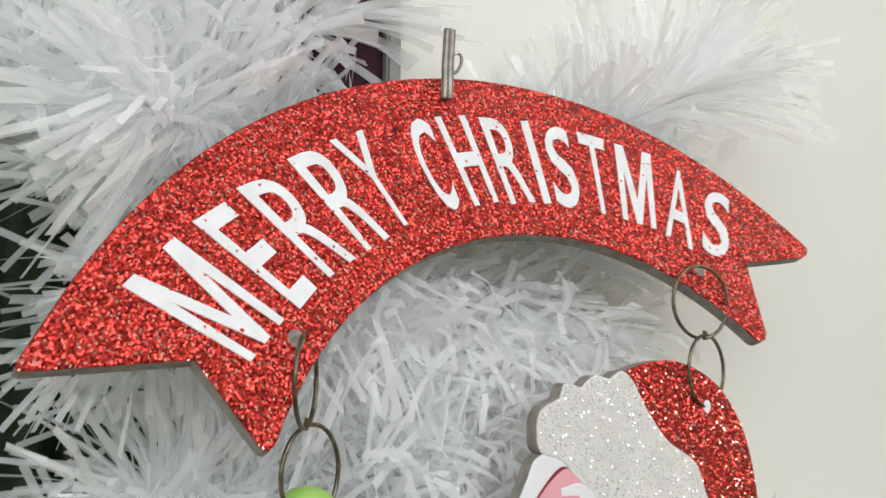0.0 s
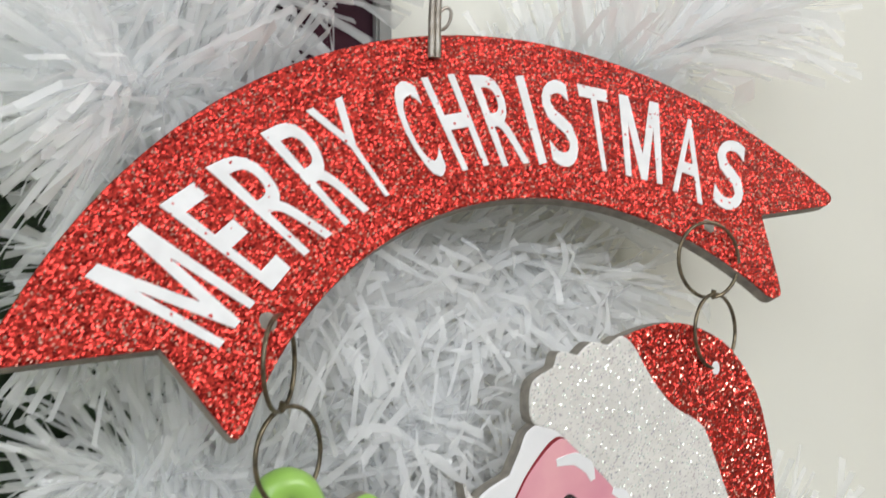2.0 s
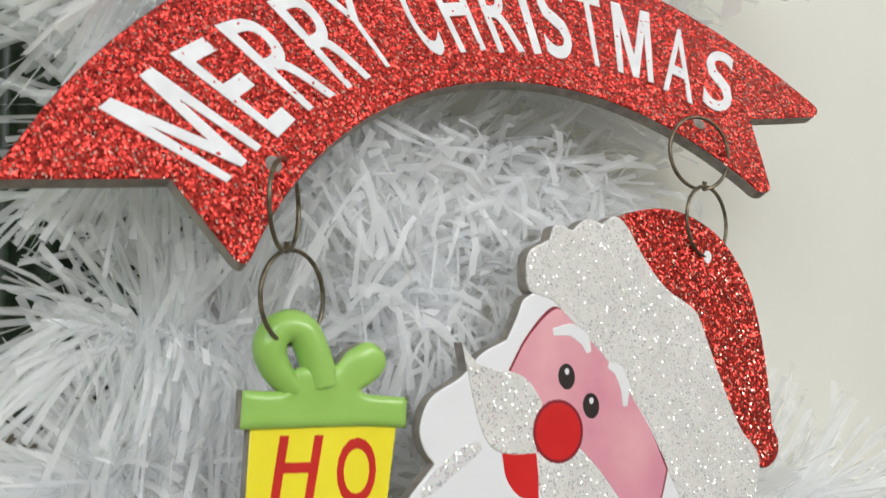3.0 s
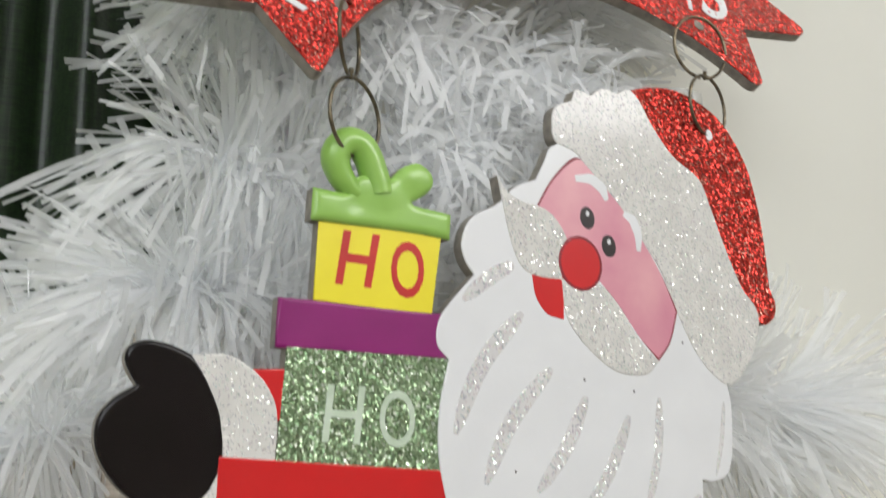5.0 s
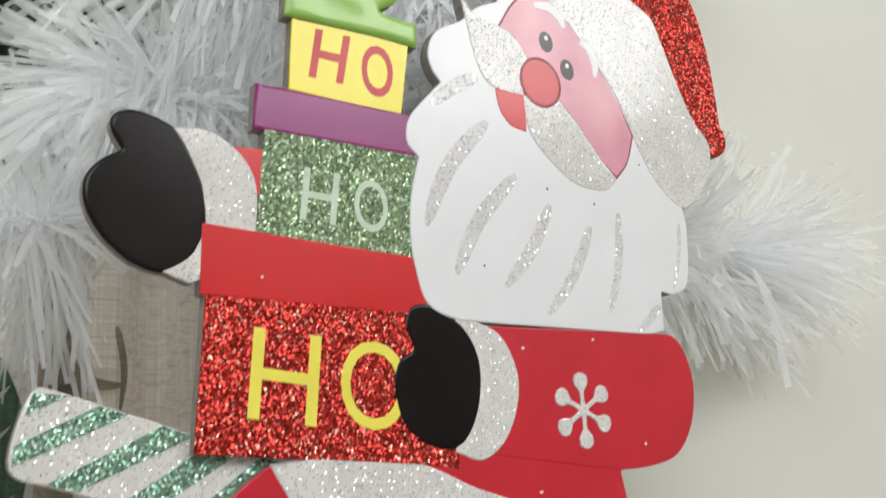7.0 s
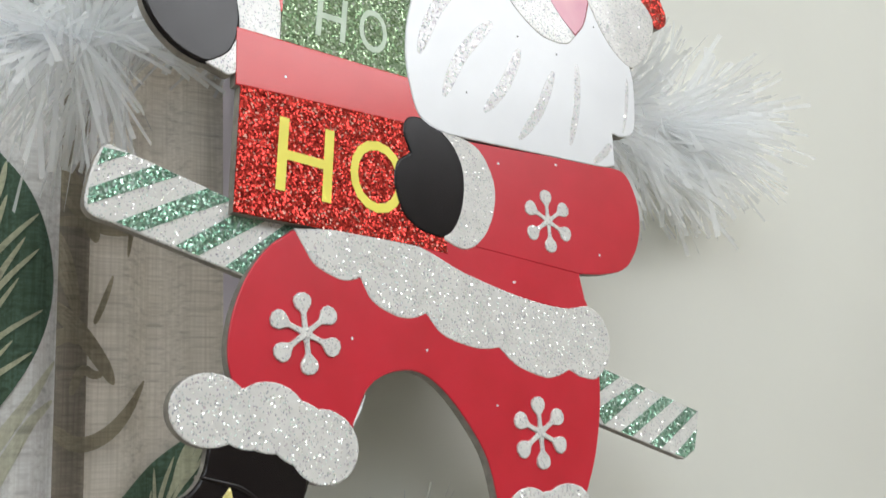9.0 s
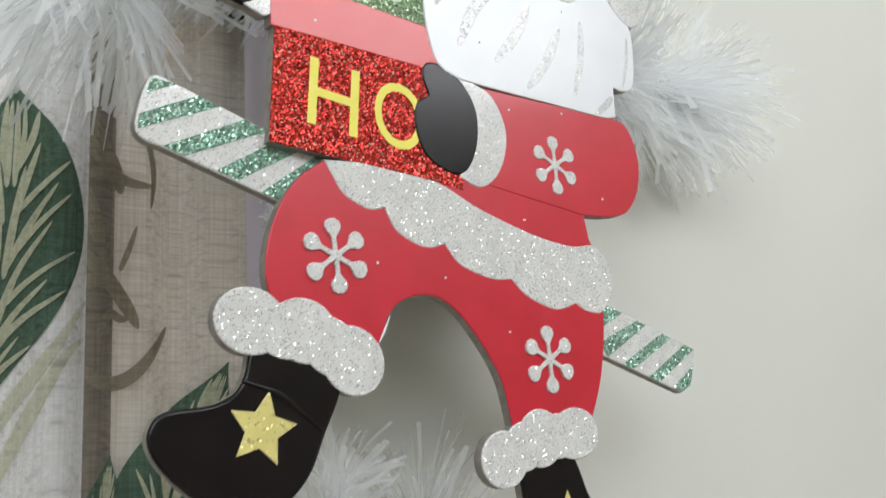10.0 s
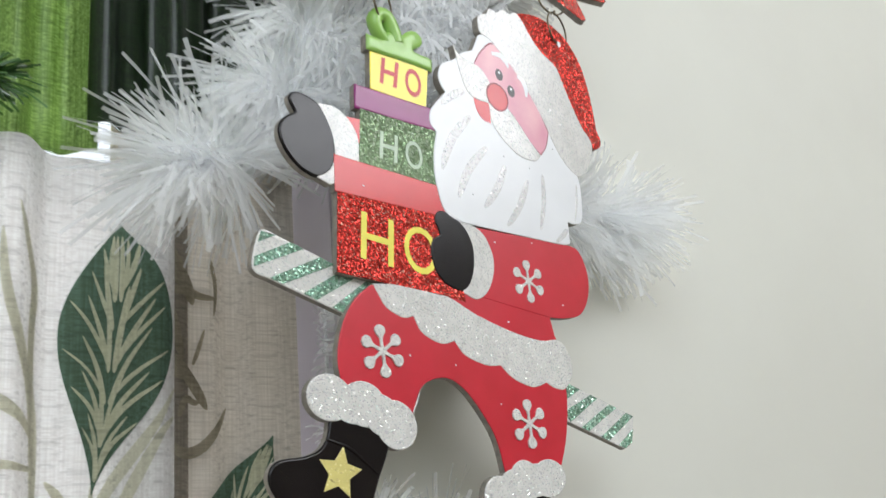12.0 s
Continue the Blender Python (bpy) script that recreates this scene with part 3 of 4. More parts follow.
def strips(core, count, length, width, seed, lean=0.5, droop=0.004, tip=0.25, keep=behind, scatter=0.0):
    """Film strips that stand out all round a wire, leaning towards its end."""
    rnd = random.Random(seed)
    verts, faces = [], []
    m = len(core) - 1
    for _ in range(count):
        u = rnd.random() ** 0.9
        i = min(int(u * m), m - 1)
        p = core[i].lerp(core[i + 1], u * m - i)
        p = p + Vector((rnd.gauss(0, 1), rnd.gauss(0, 0.5), rnd.gauss(0, 1))) * scatter
        t = (core[i + 1] - core[i]).normalized()
        a = t.orthogonal().normalized()
        b = t.cross(a)
        q = rnd.uniform(0, 2 * math.pi)
        push = lean * rnd.uniform(0.3, 1.5) + (rnd.uniform(0.2, 2.5) if u > 1 - tip else 0)
        d = (a * math.cos(q) + b * math.sin(q) + t * push).normalized()
        ln = length * rnd.uniform(0.62, 1.08)
        w = width * rnd.uniform(0.6, 1.15) / 2
        s = d.cross(Vector((rnd.uniform(-1, 1), rnd.uniform(-1, 1), rnd.uniform(-1, 1)))).normalized()
        bend = Vector((rnd.uniform(-1, 1), rnd.uniform(-1, 1), rnd.uniform(-1, 0.6))) * ln * 0.06
        if keep is behind and not clear_of(p + d * ln + bend, rnd):
            continue
        k0 = len(verts)
        for k in range(4):
            v = k / 3
            c = p + d * ln * v + bend * v * v - Vector((0, 0, droop * v * v))
            ww = w * (0.7 + 0.3 * v)
            twist = s * math.cos(v * 0.7) + d.cross(s) * math.sin(v * 0.7)
            verts += [tuple(keep(c - twist * ww)), tuple(keep(c + twist * ww))]
        for k in range(3):
            j = k0 + 2 * k
            faces.append((j, j + 1, j + 3, j + 2))
    me = bpy.data.meshes.new("tinsel")
    me.from_pydata(verts, [], faces)
    return me


def branch(tree, points, count, length, width, seed, film, lean=0.5, tip=0.25, keep=behind, scatter=0.0):
    P = [Vector((x / 1000, y / 1000, LEVEL + z / 1000)) for x, y, z in points]
    core = []
    for i in range(len(P) - 1):
        core += [P[i].lerp(P[i + 1], s / 6) for s in range(6)]
    core.append(P[-1])
    br = part("branch", tube(core, lambda u: 0.0013 - 0.0004 * u, 6), PALE_WIRE if film is TINSEL else PINE, tree, "twisted wire branch")
    me = strips(core, count, length / 1000, width / 1000, seed, lean, tip=tip, keep=keep, scatter=scatter)
    me.transform(Matrix.Translation(-tree.location))
    me.materials.append(film)
    tagged(new("tinsel", me), kind="stuff").parent = br


tree = thing("tinsel_tree", "white artificial christmas tree of shiny tinsel strips beside the wall", "christmas tree", at=(0, 0.05, 1.5))
for k, (pts, n, ln, w) in enumerate((
    (((-15, 50, 20), (-14, 40, 90), (-12, 33, 160)), 504, 30, 2.6),
    (((-45, 52, 190), (-65, 42, 200), (-88, 20, 200)), 620, 46, 2.4),
    (((-60, 52, 215), (-80, 42, 235), (-108, 26, 258)), 520, 50, 2.5),
    (((-20, 52, 150), (-60, 36, 165), (-92, 26, 155)), 650, 38, 2.0),
    (((-20, 52, 100), (-60, 36, 108), (-100, 24, 112)), 680, 42, 1.9),
    (((-30, 52, 70), (-72, 42, 76), (-104, 28, 74)), 650, 44, 1.8),
    (((-84, 52, 44), (-112, 44, 38), (-144, 31, 27)), 900, 48, 1.7),
    (((-10, 52, 175), (30, 42, 165), (70, 36, 150)), 302, 26, 2.5),
    (((45, 50, 185), (72, 44, 215), (100, 26, 240)), 900, 52, 2.8),
    (((70, 50, 52), (115, 42, 48), (152, 28, 44)), 936, 50, 2.0),
    (((0, 52, 95), (40, 42, 100), (85, 30, 105)), 302, 28, 2.3),
    (((30, 54, 60), (90, 48, 44), (140, 38, 26)), 360, 42, 2.0),
    (((-70, 54, 130), (-95, 44, 190), (-122, 28, 222)), 500, 46, 2.4),
    (((-55, 50, 222), (-44, 46, 232), (-30, 38, 240)), 122, 40, 2.8),
    (((-50, 51, -205), (-48, 46, -165), (-45, 38, -126)), 480, 30, 1.9),
    (((5, 52, -235), (0, 50, -190), (-6, 46, -142)), 520, 46, 1.6),
    (((-56, 60, -110), (-55, 58, -70), (-56, 57, -20)), 420, 9, 1.6),
    (((-30, 52, 152), (-28, 34, 150), (-27, 14, 148)), 250, 30, 2.5),
    (((10, 52, 140), (12, 34, 138), (13, 12, 136)), 250, 30, 2.5),
    (((40, 52, 150), (42, 36, 150), (44, 18, 148)), 200, 28, 2.5),
    (((-10, 52, 112), (-8, 34, 112), (-6, 10, 110)), 230, 30, 2.5),
)):
    branch(tree, pts, n, ln, w, 20 + k, TINSEL, 0.15 if k in (6, 9) else 0.4, 0.4 if k in (6, 9) else 0.25, scatter=0.010 if k > 16 else 0.002)

# the outermost strips stand alone
rnd = random.Random(5)
shapes = []
for k in range(10):
    turn, bx, by = rnd.uniform(0.3, 1.0), rnd.uniform(-0.13, 0.13), rnd.uniform(-0.13, 0.13)
    vs = []
    for i in range(6):
        v = i / 5
        w = 0.5 * (0.75 + 0.25 * v)
        vs += [(bx * v * v + s * w * 0.045 * math.cos(turn * v), by * v * v + s * w * 0.045 * math.sin(turn * v), v) for s in (-1, 1)]
    me = bpy.data.meshes.new("tinsel_strip")
    me.from_pydata(vs, [], [(2 * i, 2 * i + 1, 2 * i + 3, 2 * i + 2) for i in range(5)])
    me.materials.append(TINSEL)
    shapes.append(me)
made = 0
while made < 300:
    a, c, ln = rnd.choice((((-45, 46, 190), (-88, 20, 200), 46), ((-60, 46, 215), (-108, 26, 258), 50), ((-15, 46, 40), (-12, 33, 160), 42), ((-40, 40, 105), (-100, 24, 112), 42), ((-50, 42, 76), (-104, 28, 74), 44), ((10, 42, 168), (70, 36, 150), 40), ((-95, 48, 46), (-136, 40, 42), 50), ((115, 42, 48), (152, 28, 44), 50)))
    p = flat(*a).lerp(flat(*c), rnd.random())
    t = (flat(*c) - flat(*a)).normalized()
    d = Vector((rnd.gauss(0, 1), rnd.gauss(0, 1) - 0.3, rnd.gauss(0, 1))).normalized()
    d = (d - t * d.dot(t) + t * rnd.uniform(0.1, 0.7)).normalized()
    ln = ln * rnd.uniform(0.75, 1.1) / 1000
    if any((behind(p + d * ln * s) - (p + d * ln * s)).length > 1e-6 for s in (0.35, 0.6, 0.85, 1.05)) or not clear_of(p + d * ln, rnd):
        continue
    side = d.cross(Vector((rnd.gauss(0, 1), rnd.gauss(0, 1), rnd.gauss(0, 1)))).normalized()
    m = Matrix((side, d.cross(side), d)).transposed().to_4x4()
    ob = new("tinsel_strip", shapes[made % 10])
    ob.parent = tree
    ob.matrix_local = Matrix.Translation(p - tree.location) @ m @ Matrix.Scale(ln, 4)
    made += 1

green_tree = thing("green_tinsel_garland", "dark green tinsel garland hung under the green valance", "garland", at=(-0.2, 0.11, 1.58))
free = lambda p: p
for k, pts in enumerate((((-270, 110, 52), (-235, 104, 72), (-200, 100, 84)),)):
    branch(green_tree, pts, 420, 22, 1.6, 60 + k, PINE, 0.4, keep=free)


# ---- banner ----
banner = thing("banner_sign", "red glitter greeting banner board with raised white letters", "sign", at=(0.02, 0.0, 1.66))
edge = [(-113.5, 138.8, 1), (-114.4, 140.0)]
edge += [(x, outer(x)) for x in range(-110, 130, 7)] + [(132.6, 183.3), (132.3, 180.8), (128.5, 179), (99.5, 175, 1), (97, 153.5), (95.5, 150.6), (91.5, 150.4)]
edge += [(x, inner(x)) for x in range(88, -63, -6)] + [(-65, 125), (-67, 123.4), (-69, 124.8), (-80.5, 141.5, 1)]
part("board", plate(bmesh.new(), curve_round(edge, 3), 0, 4, soft=0.5, place=slanted), [RED_GLITTER, EDGE], banner)
for char, bold, *box4 in (
    ("M", 0.0, (-94.3, 156.2), (-82.7, 167.7), (-59.8, 150.6), (-68.7, 141.2)),
    ("E", 0.010, (-78.3, 171.6), (-70.3, 177.3), (-50.8, 158.1), (-55.7, 153.1)),
    ("R", 0.004, (-67.3, 180.9), (-54.2, 187.8), (-39.5, 166.2), (-47.2, 160.9)),
    ("R", 0.004, (-53.5, 190.1), (-40.8, 197.3), (-29.1, 172.4), (-36.0, 168.2)),
    ("Y", 0.0, (-41.2, 196.9), (-31.0, 201.6), (-20.0, 177.3), (-27.3, 174.7)),
    ("C", 0.012, (-18.8, 206.0), (-10.0, 208.6), (-5.2, 182.4), (-11.5, 180.8)),
    ("H", 0.012, (-7.4, 209.2), (3.1, 211.5), (7.4, 185.7), (-0.9, 183.6)),
    ("R", 0.006, (7.7, 211.6), (20.0, 212.9), (20.3, 187.0), (11.5, 185.4)),
    ("I", 0.0, (22.9, 212.8), (25.7, 213.4), (25.9, 187.3), (23.3, 186.7)),
    ("S", 0.012, (30.3, 211.9), (40.4, 213.9), (37.4, 187.3), (27.9, 185.9)),
    ("T", 0.008, (43.8, 212.6), (53.9, 211.5), (48.4, 185.5), (41.1, 186.4)),
    ("M", 0.0, (58.2, 210.7), (72.5, 209.0), (64.2, 182.9), (51.9, 185.1)),
    ("A", 0.004, (77.7, 205.6), (88.4, 203.6), (76.9, 177.2), (67.3, 181.2)),
    ("S", 0.012, (92.8, 199.5), (103.5, 197.9), (91.2, 175.1), (80.5, 177.2)),
):
    part("letter", letter(char, box4, -0.25, 0.5, slanted, bold), LETTER_WHITE, banner, "raised white letter")
for x, z in ((-57.5, 146.5), (76.8, 171)):
    part("eyelet", plate(bmesh.new(), disc(x, z, 2.0), -0.12, 0.6, 0, 0, 0.1, slanted), EDGE, banner, "drilled grey hole")


# ---- rings and hook ----
def ring(cx, cy, cz, r, turn, wire=0.55, tip=False):
    h = Vector((math.cos(radians(turn)), math.sin(radians(turn)), 0))
    c = Vector((cx, cy, cz))
    ob = thing("split_ring", "thin aged brass wire ring joining the hanging boards", "ring", "rings between the boards", at=(flat(cx, cy, cz)))
    gap = 0.16
    pts = [flat(*(c + (h * math.sin(a) + Vector((0, 0, 1)) * math.cos(a)) * r)) for a in (math.pi + gap / 2 + (2 * math.pi - gap) * i / 48 for i in range(49))]
    part("wire", tube(pts, wire / 1000), BRASS, ob, smooth=True)
    part("wire_end", tube([pts[-1] + Vector((0, 0, 0.0001)), pts[-1] + Vector((0.0002, -0.0006, 0.0022))], 0.0007), BRASS, ob)


ring(-55, -3, 137.4, 10.4, 52)
ring(-51.8, 0, 117.0, 10.7, 29)
ring(73.3, 0, 161.0, 10.7, -4)
ring(75.2, 0, 140.8, 10.5, 14)
hook = thing("split_pin", "dull steel split pin holding the banner to the tree", "pin", at=(-0.002, 0.023, 1.716))
for dx in (-0.85, 0.85):
    part("pin_leg", tube([flat(-2.5 + dx, 22.6, 215.5), flat(-2.2 + dx, 22.8, 226), flat(-1.5 + dx, 23, 236)], 0.00105), STEEL, hook)
part("pin_web", tube([flat(-2.5, 23.4, 216), flat(-2.2, 23.6, 226), flat(-1.5, 23.8, 235.5)], 0.0009), STEEL, hook)
loop = [flat(1.6 + 4.5 * math.sin(a) * 0.45 + 2.2 * (1 - math.cos(a)) * 0.5, 26.5, 224.6 + 4.6 * (1 - math.cos(a)) * 0.7) for a in (2 * math.pi * i / 20 for i in range(21))]
part("wire_loop", tube(loop, 0.0005), STEEL, hook, "thin wire loop")

# ---- hanging ornament ----
ornament = thing("hanging_ornament", "painted cut-out board of a bearded winter figure carrying stacked gifts", "ornament", at=(0, 0.002, 1.5))
fig = bmesh.new()
MATS = [WHITE, EDGE, WHITE_GLITTER, RED_GLITTER, RED, BLACK, PINK, BRIGHT_RED, EYE, DARK_RED, STREAK]
(W, E, WG, RG, R, K, PK, BR, EY, DR, ST) = range(11)


def lay(points, mat, level, steps=6, soft=0.45, back=4.0, side=E, raw=False):
    plate(fig, points if raw else curve_round(points, steps), -0.12 * level, back - 0.05 * level, mat, side, soft)


# legs, coat and boots
lay([(-68.6, -27.7, 1), (-76.5, -33.7), (-82.6, -42.0), (-86.8, -52.7), (-88.1, -63.5), (-85.7, -73.9, 1), (-50.3, -83.4, 1), (-45.6, -73.0), (-38.2, -68.2), (-28.2, -67.4), (-18.9, -72.6), (-9.7, -83.0), (-2.7, -94.7), (1.1, -110.7, 1), (36.9, -109.5, 1), (43.5, -94.3), (47.3, -77.0), (47.8, -61.1, 1), (40.5, -27.9, 1)], R, 1)
lay([(-86.6, -82.1), (-70.6, -85.7), (-64.0, -95.1), (-69.9, -110.0), (-75.4, -121.5), (-84.3, -129.4), (-94.1, -131.0), (-106.8, -126.8), (-117.0, -118.4), (-121.4, -111.7), (-121.1, -106.3), (-116.9, -102.5), (-104.7, -100.9), (-98.0, -98.0), (-94.6, -93.2), (-92.5, -85.6)], K, 1, soft=1.1)
lay([(2.1, -121.4, 1), (26.3, -116.6, 1), (30.2, -125.0), (34.9, -135.3), (41.9, -139.2), (51.1, -140.7), (55.6, -145.0), (55.5, -153.0), (48.8, -162.9), (34.7, -168.0), (18.3, -164.4), (9.3, -153.2), (4.9, -138.4)], K, 1, soft=1.1)
lay(stroke([(-95.7, -94.4), (-84.0, -98.0), (-70.6, -108.8)], (1.0, 1.7, 0.9)), K, 5, raw=True, soft=0.5)


def fluff(discs, mat, level, join=None):
    """A scalloped fur edge: overlapping rounds on one backing."""
    for i, (x, z, r, rz, a) in enumerate(discs):
        plate(fig, disc(x, z, r * 1.17, rz * 1.17, a, 30), -0.12 * level - 0.012 * i, 4.0 - 0.05 * level, mat, E, 0.5)


fluff(((-92.8, -77.7, 9.6, 8.3, -10), (-76.0, -80.0, 9.8, 8.2, -15), (-59.8, -88.4, 9.6, 8.8, -30), (-81.8, -80.3, 9.0, 7.0, -10), (-67.1, -84.5, 9, 7.4, -30)), WG, 3)
fluff(((-3.6, -119.8, 8.4, 8.0, 0), (12.7, -113.5, 8.6, 8.4, 10), (28.6, -112.4, 9.8, 7.6, 5), (5.2, -116.0, 8, 7, 20), (20.5, -113.1, 8, 6.6, 5)), WG, 3)
lay([(-27.0, -16.2, 1), (59.1, -22.7, 1), (41.3, -34.5), (44.7, -44.4, 1), (33.4, -45.9), (2.3, -40.6), (-25.6, -33.1, 1)], R, 2)
lay([(-68.1, -27.1, 1), (-47.7, -25.7, 1), (-26.0, -28.7), (-8.0, -36.1), (15.8, -43.0), (33.4, -45.6), (44.7, -44.6), (51.6, -49.4), (54.1, -57.8), (51.7, -64.5), (45.9, -69.7), (38.3, -69.0, 1), (33.9, -66.7, 1), (27.8, -68.9), (22.0, -69.1), (11.1, -65.4), (4.1, -59.7, 1), (-1.1, -60.3), (-7.6, -59.6), (-17.9, -56.1), (-23.7, -49.8, 1), (-28.8, -51.5), (-34.8, -50.9), (-42.7, -46.9), (-46.7, -40.1, 1), (-50.7, -41.2), (-54.9, -40.6), (-61.6, -37.2), (-65.5, -31.6)], WG, 3)
lay(stroke([(-46.2, -74.5), (-48.3, -79), (-50.4, -82.8)], (0.3, 0.9, 0.4)), W, 1.7, raw=True, soft=0.1)
# far arm, cuff and mitten
lay([(-78.0, 50.6, 1), (-64.2, 51.1, 1), (-63.0, 37.5, 1), (-75.0, 39.2, 1)], BR, 1)
lay([(-92.2, 53.6, 1), (-83.8, 53.9), (-78.1, 51.1), (-73.7, 46.7), (-71.1, 40.1), (-71.5, 27.8, 1), (-86.3, 15.9), (-90.2, 16.3), (-94.4, 18.0, 1), (-84.1, 30.4)], WG, 2)
lay([(-106.9, 53.5), (-105.3, 55.8), (-101.4, 56.7), (-95.3, 55.2), (-90.6, 52.2), (-86.4, 44.8), (-84.2, 38.2), (-84.1, 29.9), (-86.4, 22.8), (-91.0, 18.9), (-95.3, 17.7), (-102.5, 20.4), (-108.5, 25.8), (-112.1, 32.3), (-112.3, 38.7), (-109.1, 43.4), (-104.2, 46.5, 1), (-106.6, 50.6)], K, 3, soft=1.1)
# sleeve across the gifts
lay([(-85.1, 30.5, 1), (-22.6, 25.7, 1), (-19.3, 10.0, 1), (-85.5, 12.9, 1)], BR, 4, 1)
# near arm
lay([(-4.0, 8.0, 1), (62.5, 7.5), (70.2, 4.2), (74.4, -7.5), (72.3, -20.2), (65.1, -29.6), (54.1, -32.7), (41.1, -33.4, 1), (-3.0, -27.4, 1)], R, 4)
lay([(-14.4, 10.3, 1), (-4.0, 8.0), (2.0, 3.7), (6.0, -5.9), (4.7, -16.1), (-0.2, -24.5), (-7.5, -28.6), (-15.8, -26.1, 1)], WG, 5)
lay([(-28.8, 12.0), (-24.9, 13.6), (-19.7, 12.5), (-11.3, 7.4), (-6.6, -1.5), (-6.9, -12.7), (-10.7, -21.8), (-16.4, -25.7), (-25.2, -23.8), (-31.5, -18.3), (-34.0, -9.6), (-32.7, -2.3), (-27.8, 1.0, 1), (-30.0, 6.9)], K, 6, soft=1.1)
# beard and head
lay([(-27.5, 64.3), (-27.9, 58.3), (-24.3, 54.3, 1), (-27.0, 43.3), (-27.7, 32.5), (-26.5, 23.3), (-23.4, 13.9), (-16.4, 9.9), (-3.6, 8.8), (27.7, 7.9), (56.8, 7.2), (63.3, 8.4, 1), (63.5, 20.9, 1), (68.8, 20.3), (74.9, 23.6), (77.0, 35.9), (76.1, 48.9), (67.8, 65.9), (39.7, 102.1), (18.3, 118.6), (11.0, 117.9), (8.0, 112.7), (5.0, 107.2, 1), (-2.6, 103.7), (-8.5, 98.2), (-17.0, 93.4), (-20.1, 86.6), (-19.0, 81.3), (-16.2, 77.7, 1), (-23.9, 69.5)], W, 7)
lay([(18.1, 115.2), (10.3, 107.7), (4.7, 99.0, 1), (14.2, 90.2), (26.4, 79.2), (33.2, 72.6), (41.3, 62.7), (48.2, 56.1, 1), (53.2, 62.0), (56.6, 71.6, 1), (50.4, 83.1), (43.9, 92.3), (35.7, 102.7), (30.4, 108.0), (23.1, 114.2)], DR, 7.6, soft=0.15)
lay([(18.4, 114.3), (10.8, 107.3), (5.5, 99.2, 1), (14.2, 90.2), (26.4, 79.2), (33.2, 72.6), (41.3, 62.7), (48.1, 56.9, 1), (52.7, 62.2), (55.9, 71.5, 1), (50.3, 83.1), (43.9, 92.3), (35.7, 102.7), (30.4, 108.0), (23.1, 114.2)], PK, 8, soft=0.15)
lay([(40.7, 140.2, 1), (49.7, 142.7), (60.4, 143.6), (71.5, 140.8), (81.5, 134.6), (90.1, 122.9), (94.7, 107.9), (96.8, 93.1), (97.6, 81.5, 1), (100.0, 75.9), (98.1, 71.1), (91.9, 69.7), (82.8, 80.9, 1), (72.7, 100.3), (65.4, 112.2), (54.9, 118.9), (44.2, 126.5)], RG, 7.5)
lay([(11.0, 125.2), (12.4, 130.1), (18.5, 133.2, 1), (20.5, 137.0), (26.0, 136.0, 1), (30.6, 139.1), (36.1, 138.3, 1), (40.7, 140.5), (44.9, 137.7), (50.3, 129.6), (58.1, 121.2), (68.6, 115.0), (73.0, 106.2), (78.3, 93.6), (84.7, 81.1), (90.9, 74.0), (91.0, 66.7), (86.0, 56.9), (78.0, 49.7), (71.4, 51.4), (63.7, 58.5), (57.6, 68.6), (50.8, 83.0), (43.6, 92.5), (35.7, 101.9), (29.6, 107.6), (23.1, 113.3), (18.8, 117.2), (12.1, 119.5)], WG, 8.6)
lay([(2.7, 79.0, 1), (13.6, 79.3, 1), (13.4, 66.9, 1), (7.7, 68.2), (3.9, 72.9)], BR, 8.2, soft=0.2)
lay([(-8.3, 106.6, 1), (-5.0, 102.5), (-0.4, 100.3), (7.6, 98.8), (12.3, 95.4), (15.6, 89.3), (13.3, 83.7), (13.2, 78.3, 1), (4.4, 78.7), (-1.3, 81.7), (-5.0, 90.7)], WG, 9)
lay([(12.7, 78.7, 1), (26.0, 78.2), (33.2, 72.6), (41.4, 61.7), (48.2, 56.1, 1), (43.1, 51.9), (33.9, 52.0), (26.8, 55.1), (18.4, 62.0), (14.0, 68.6)], WG, 9)
lay(disc(19.8, 83.6, 7.9, 8.2, 20), DR, 9.4, raw=True, soft=0.15)
lay(disc(19.8, 83.6, 7.4, 7.7, 20), BR, 9.6, raw=True, soft=0.5)
for x, z in ((22.9, 97.5), (30.6, 89.7)):
    lay(disc(x, z, 2.7, 3.4, 8, 20), EY, 8.5, raw=True, soft=0.1)
    lay(disc(x + 0.1, z + 1.3, 0.75, 0.85, 0, 12), W, 8.9, raw=True, soft=0.1)
lay(stroke([(18.9, 109.1), (24.9, 109.7), (29.0, 107.2), (30.4, 103.6)], (2.0, 3.4, 3.6, 1.6)), W, 8.8, raw=True, soft=0.2)
lay(stroke([(36.7, 100.3), (40.3, 98.7), (42.3, 94.0), (42.0, 89.1)], (1.8, 3.4, 3.2, 1.6)), W, 8.8, raw=True, soft=0.2)
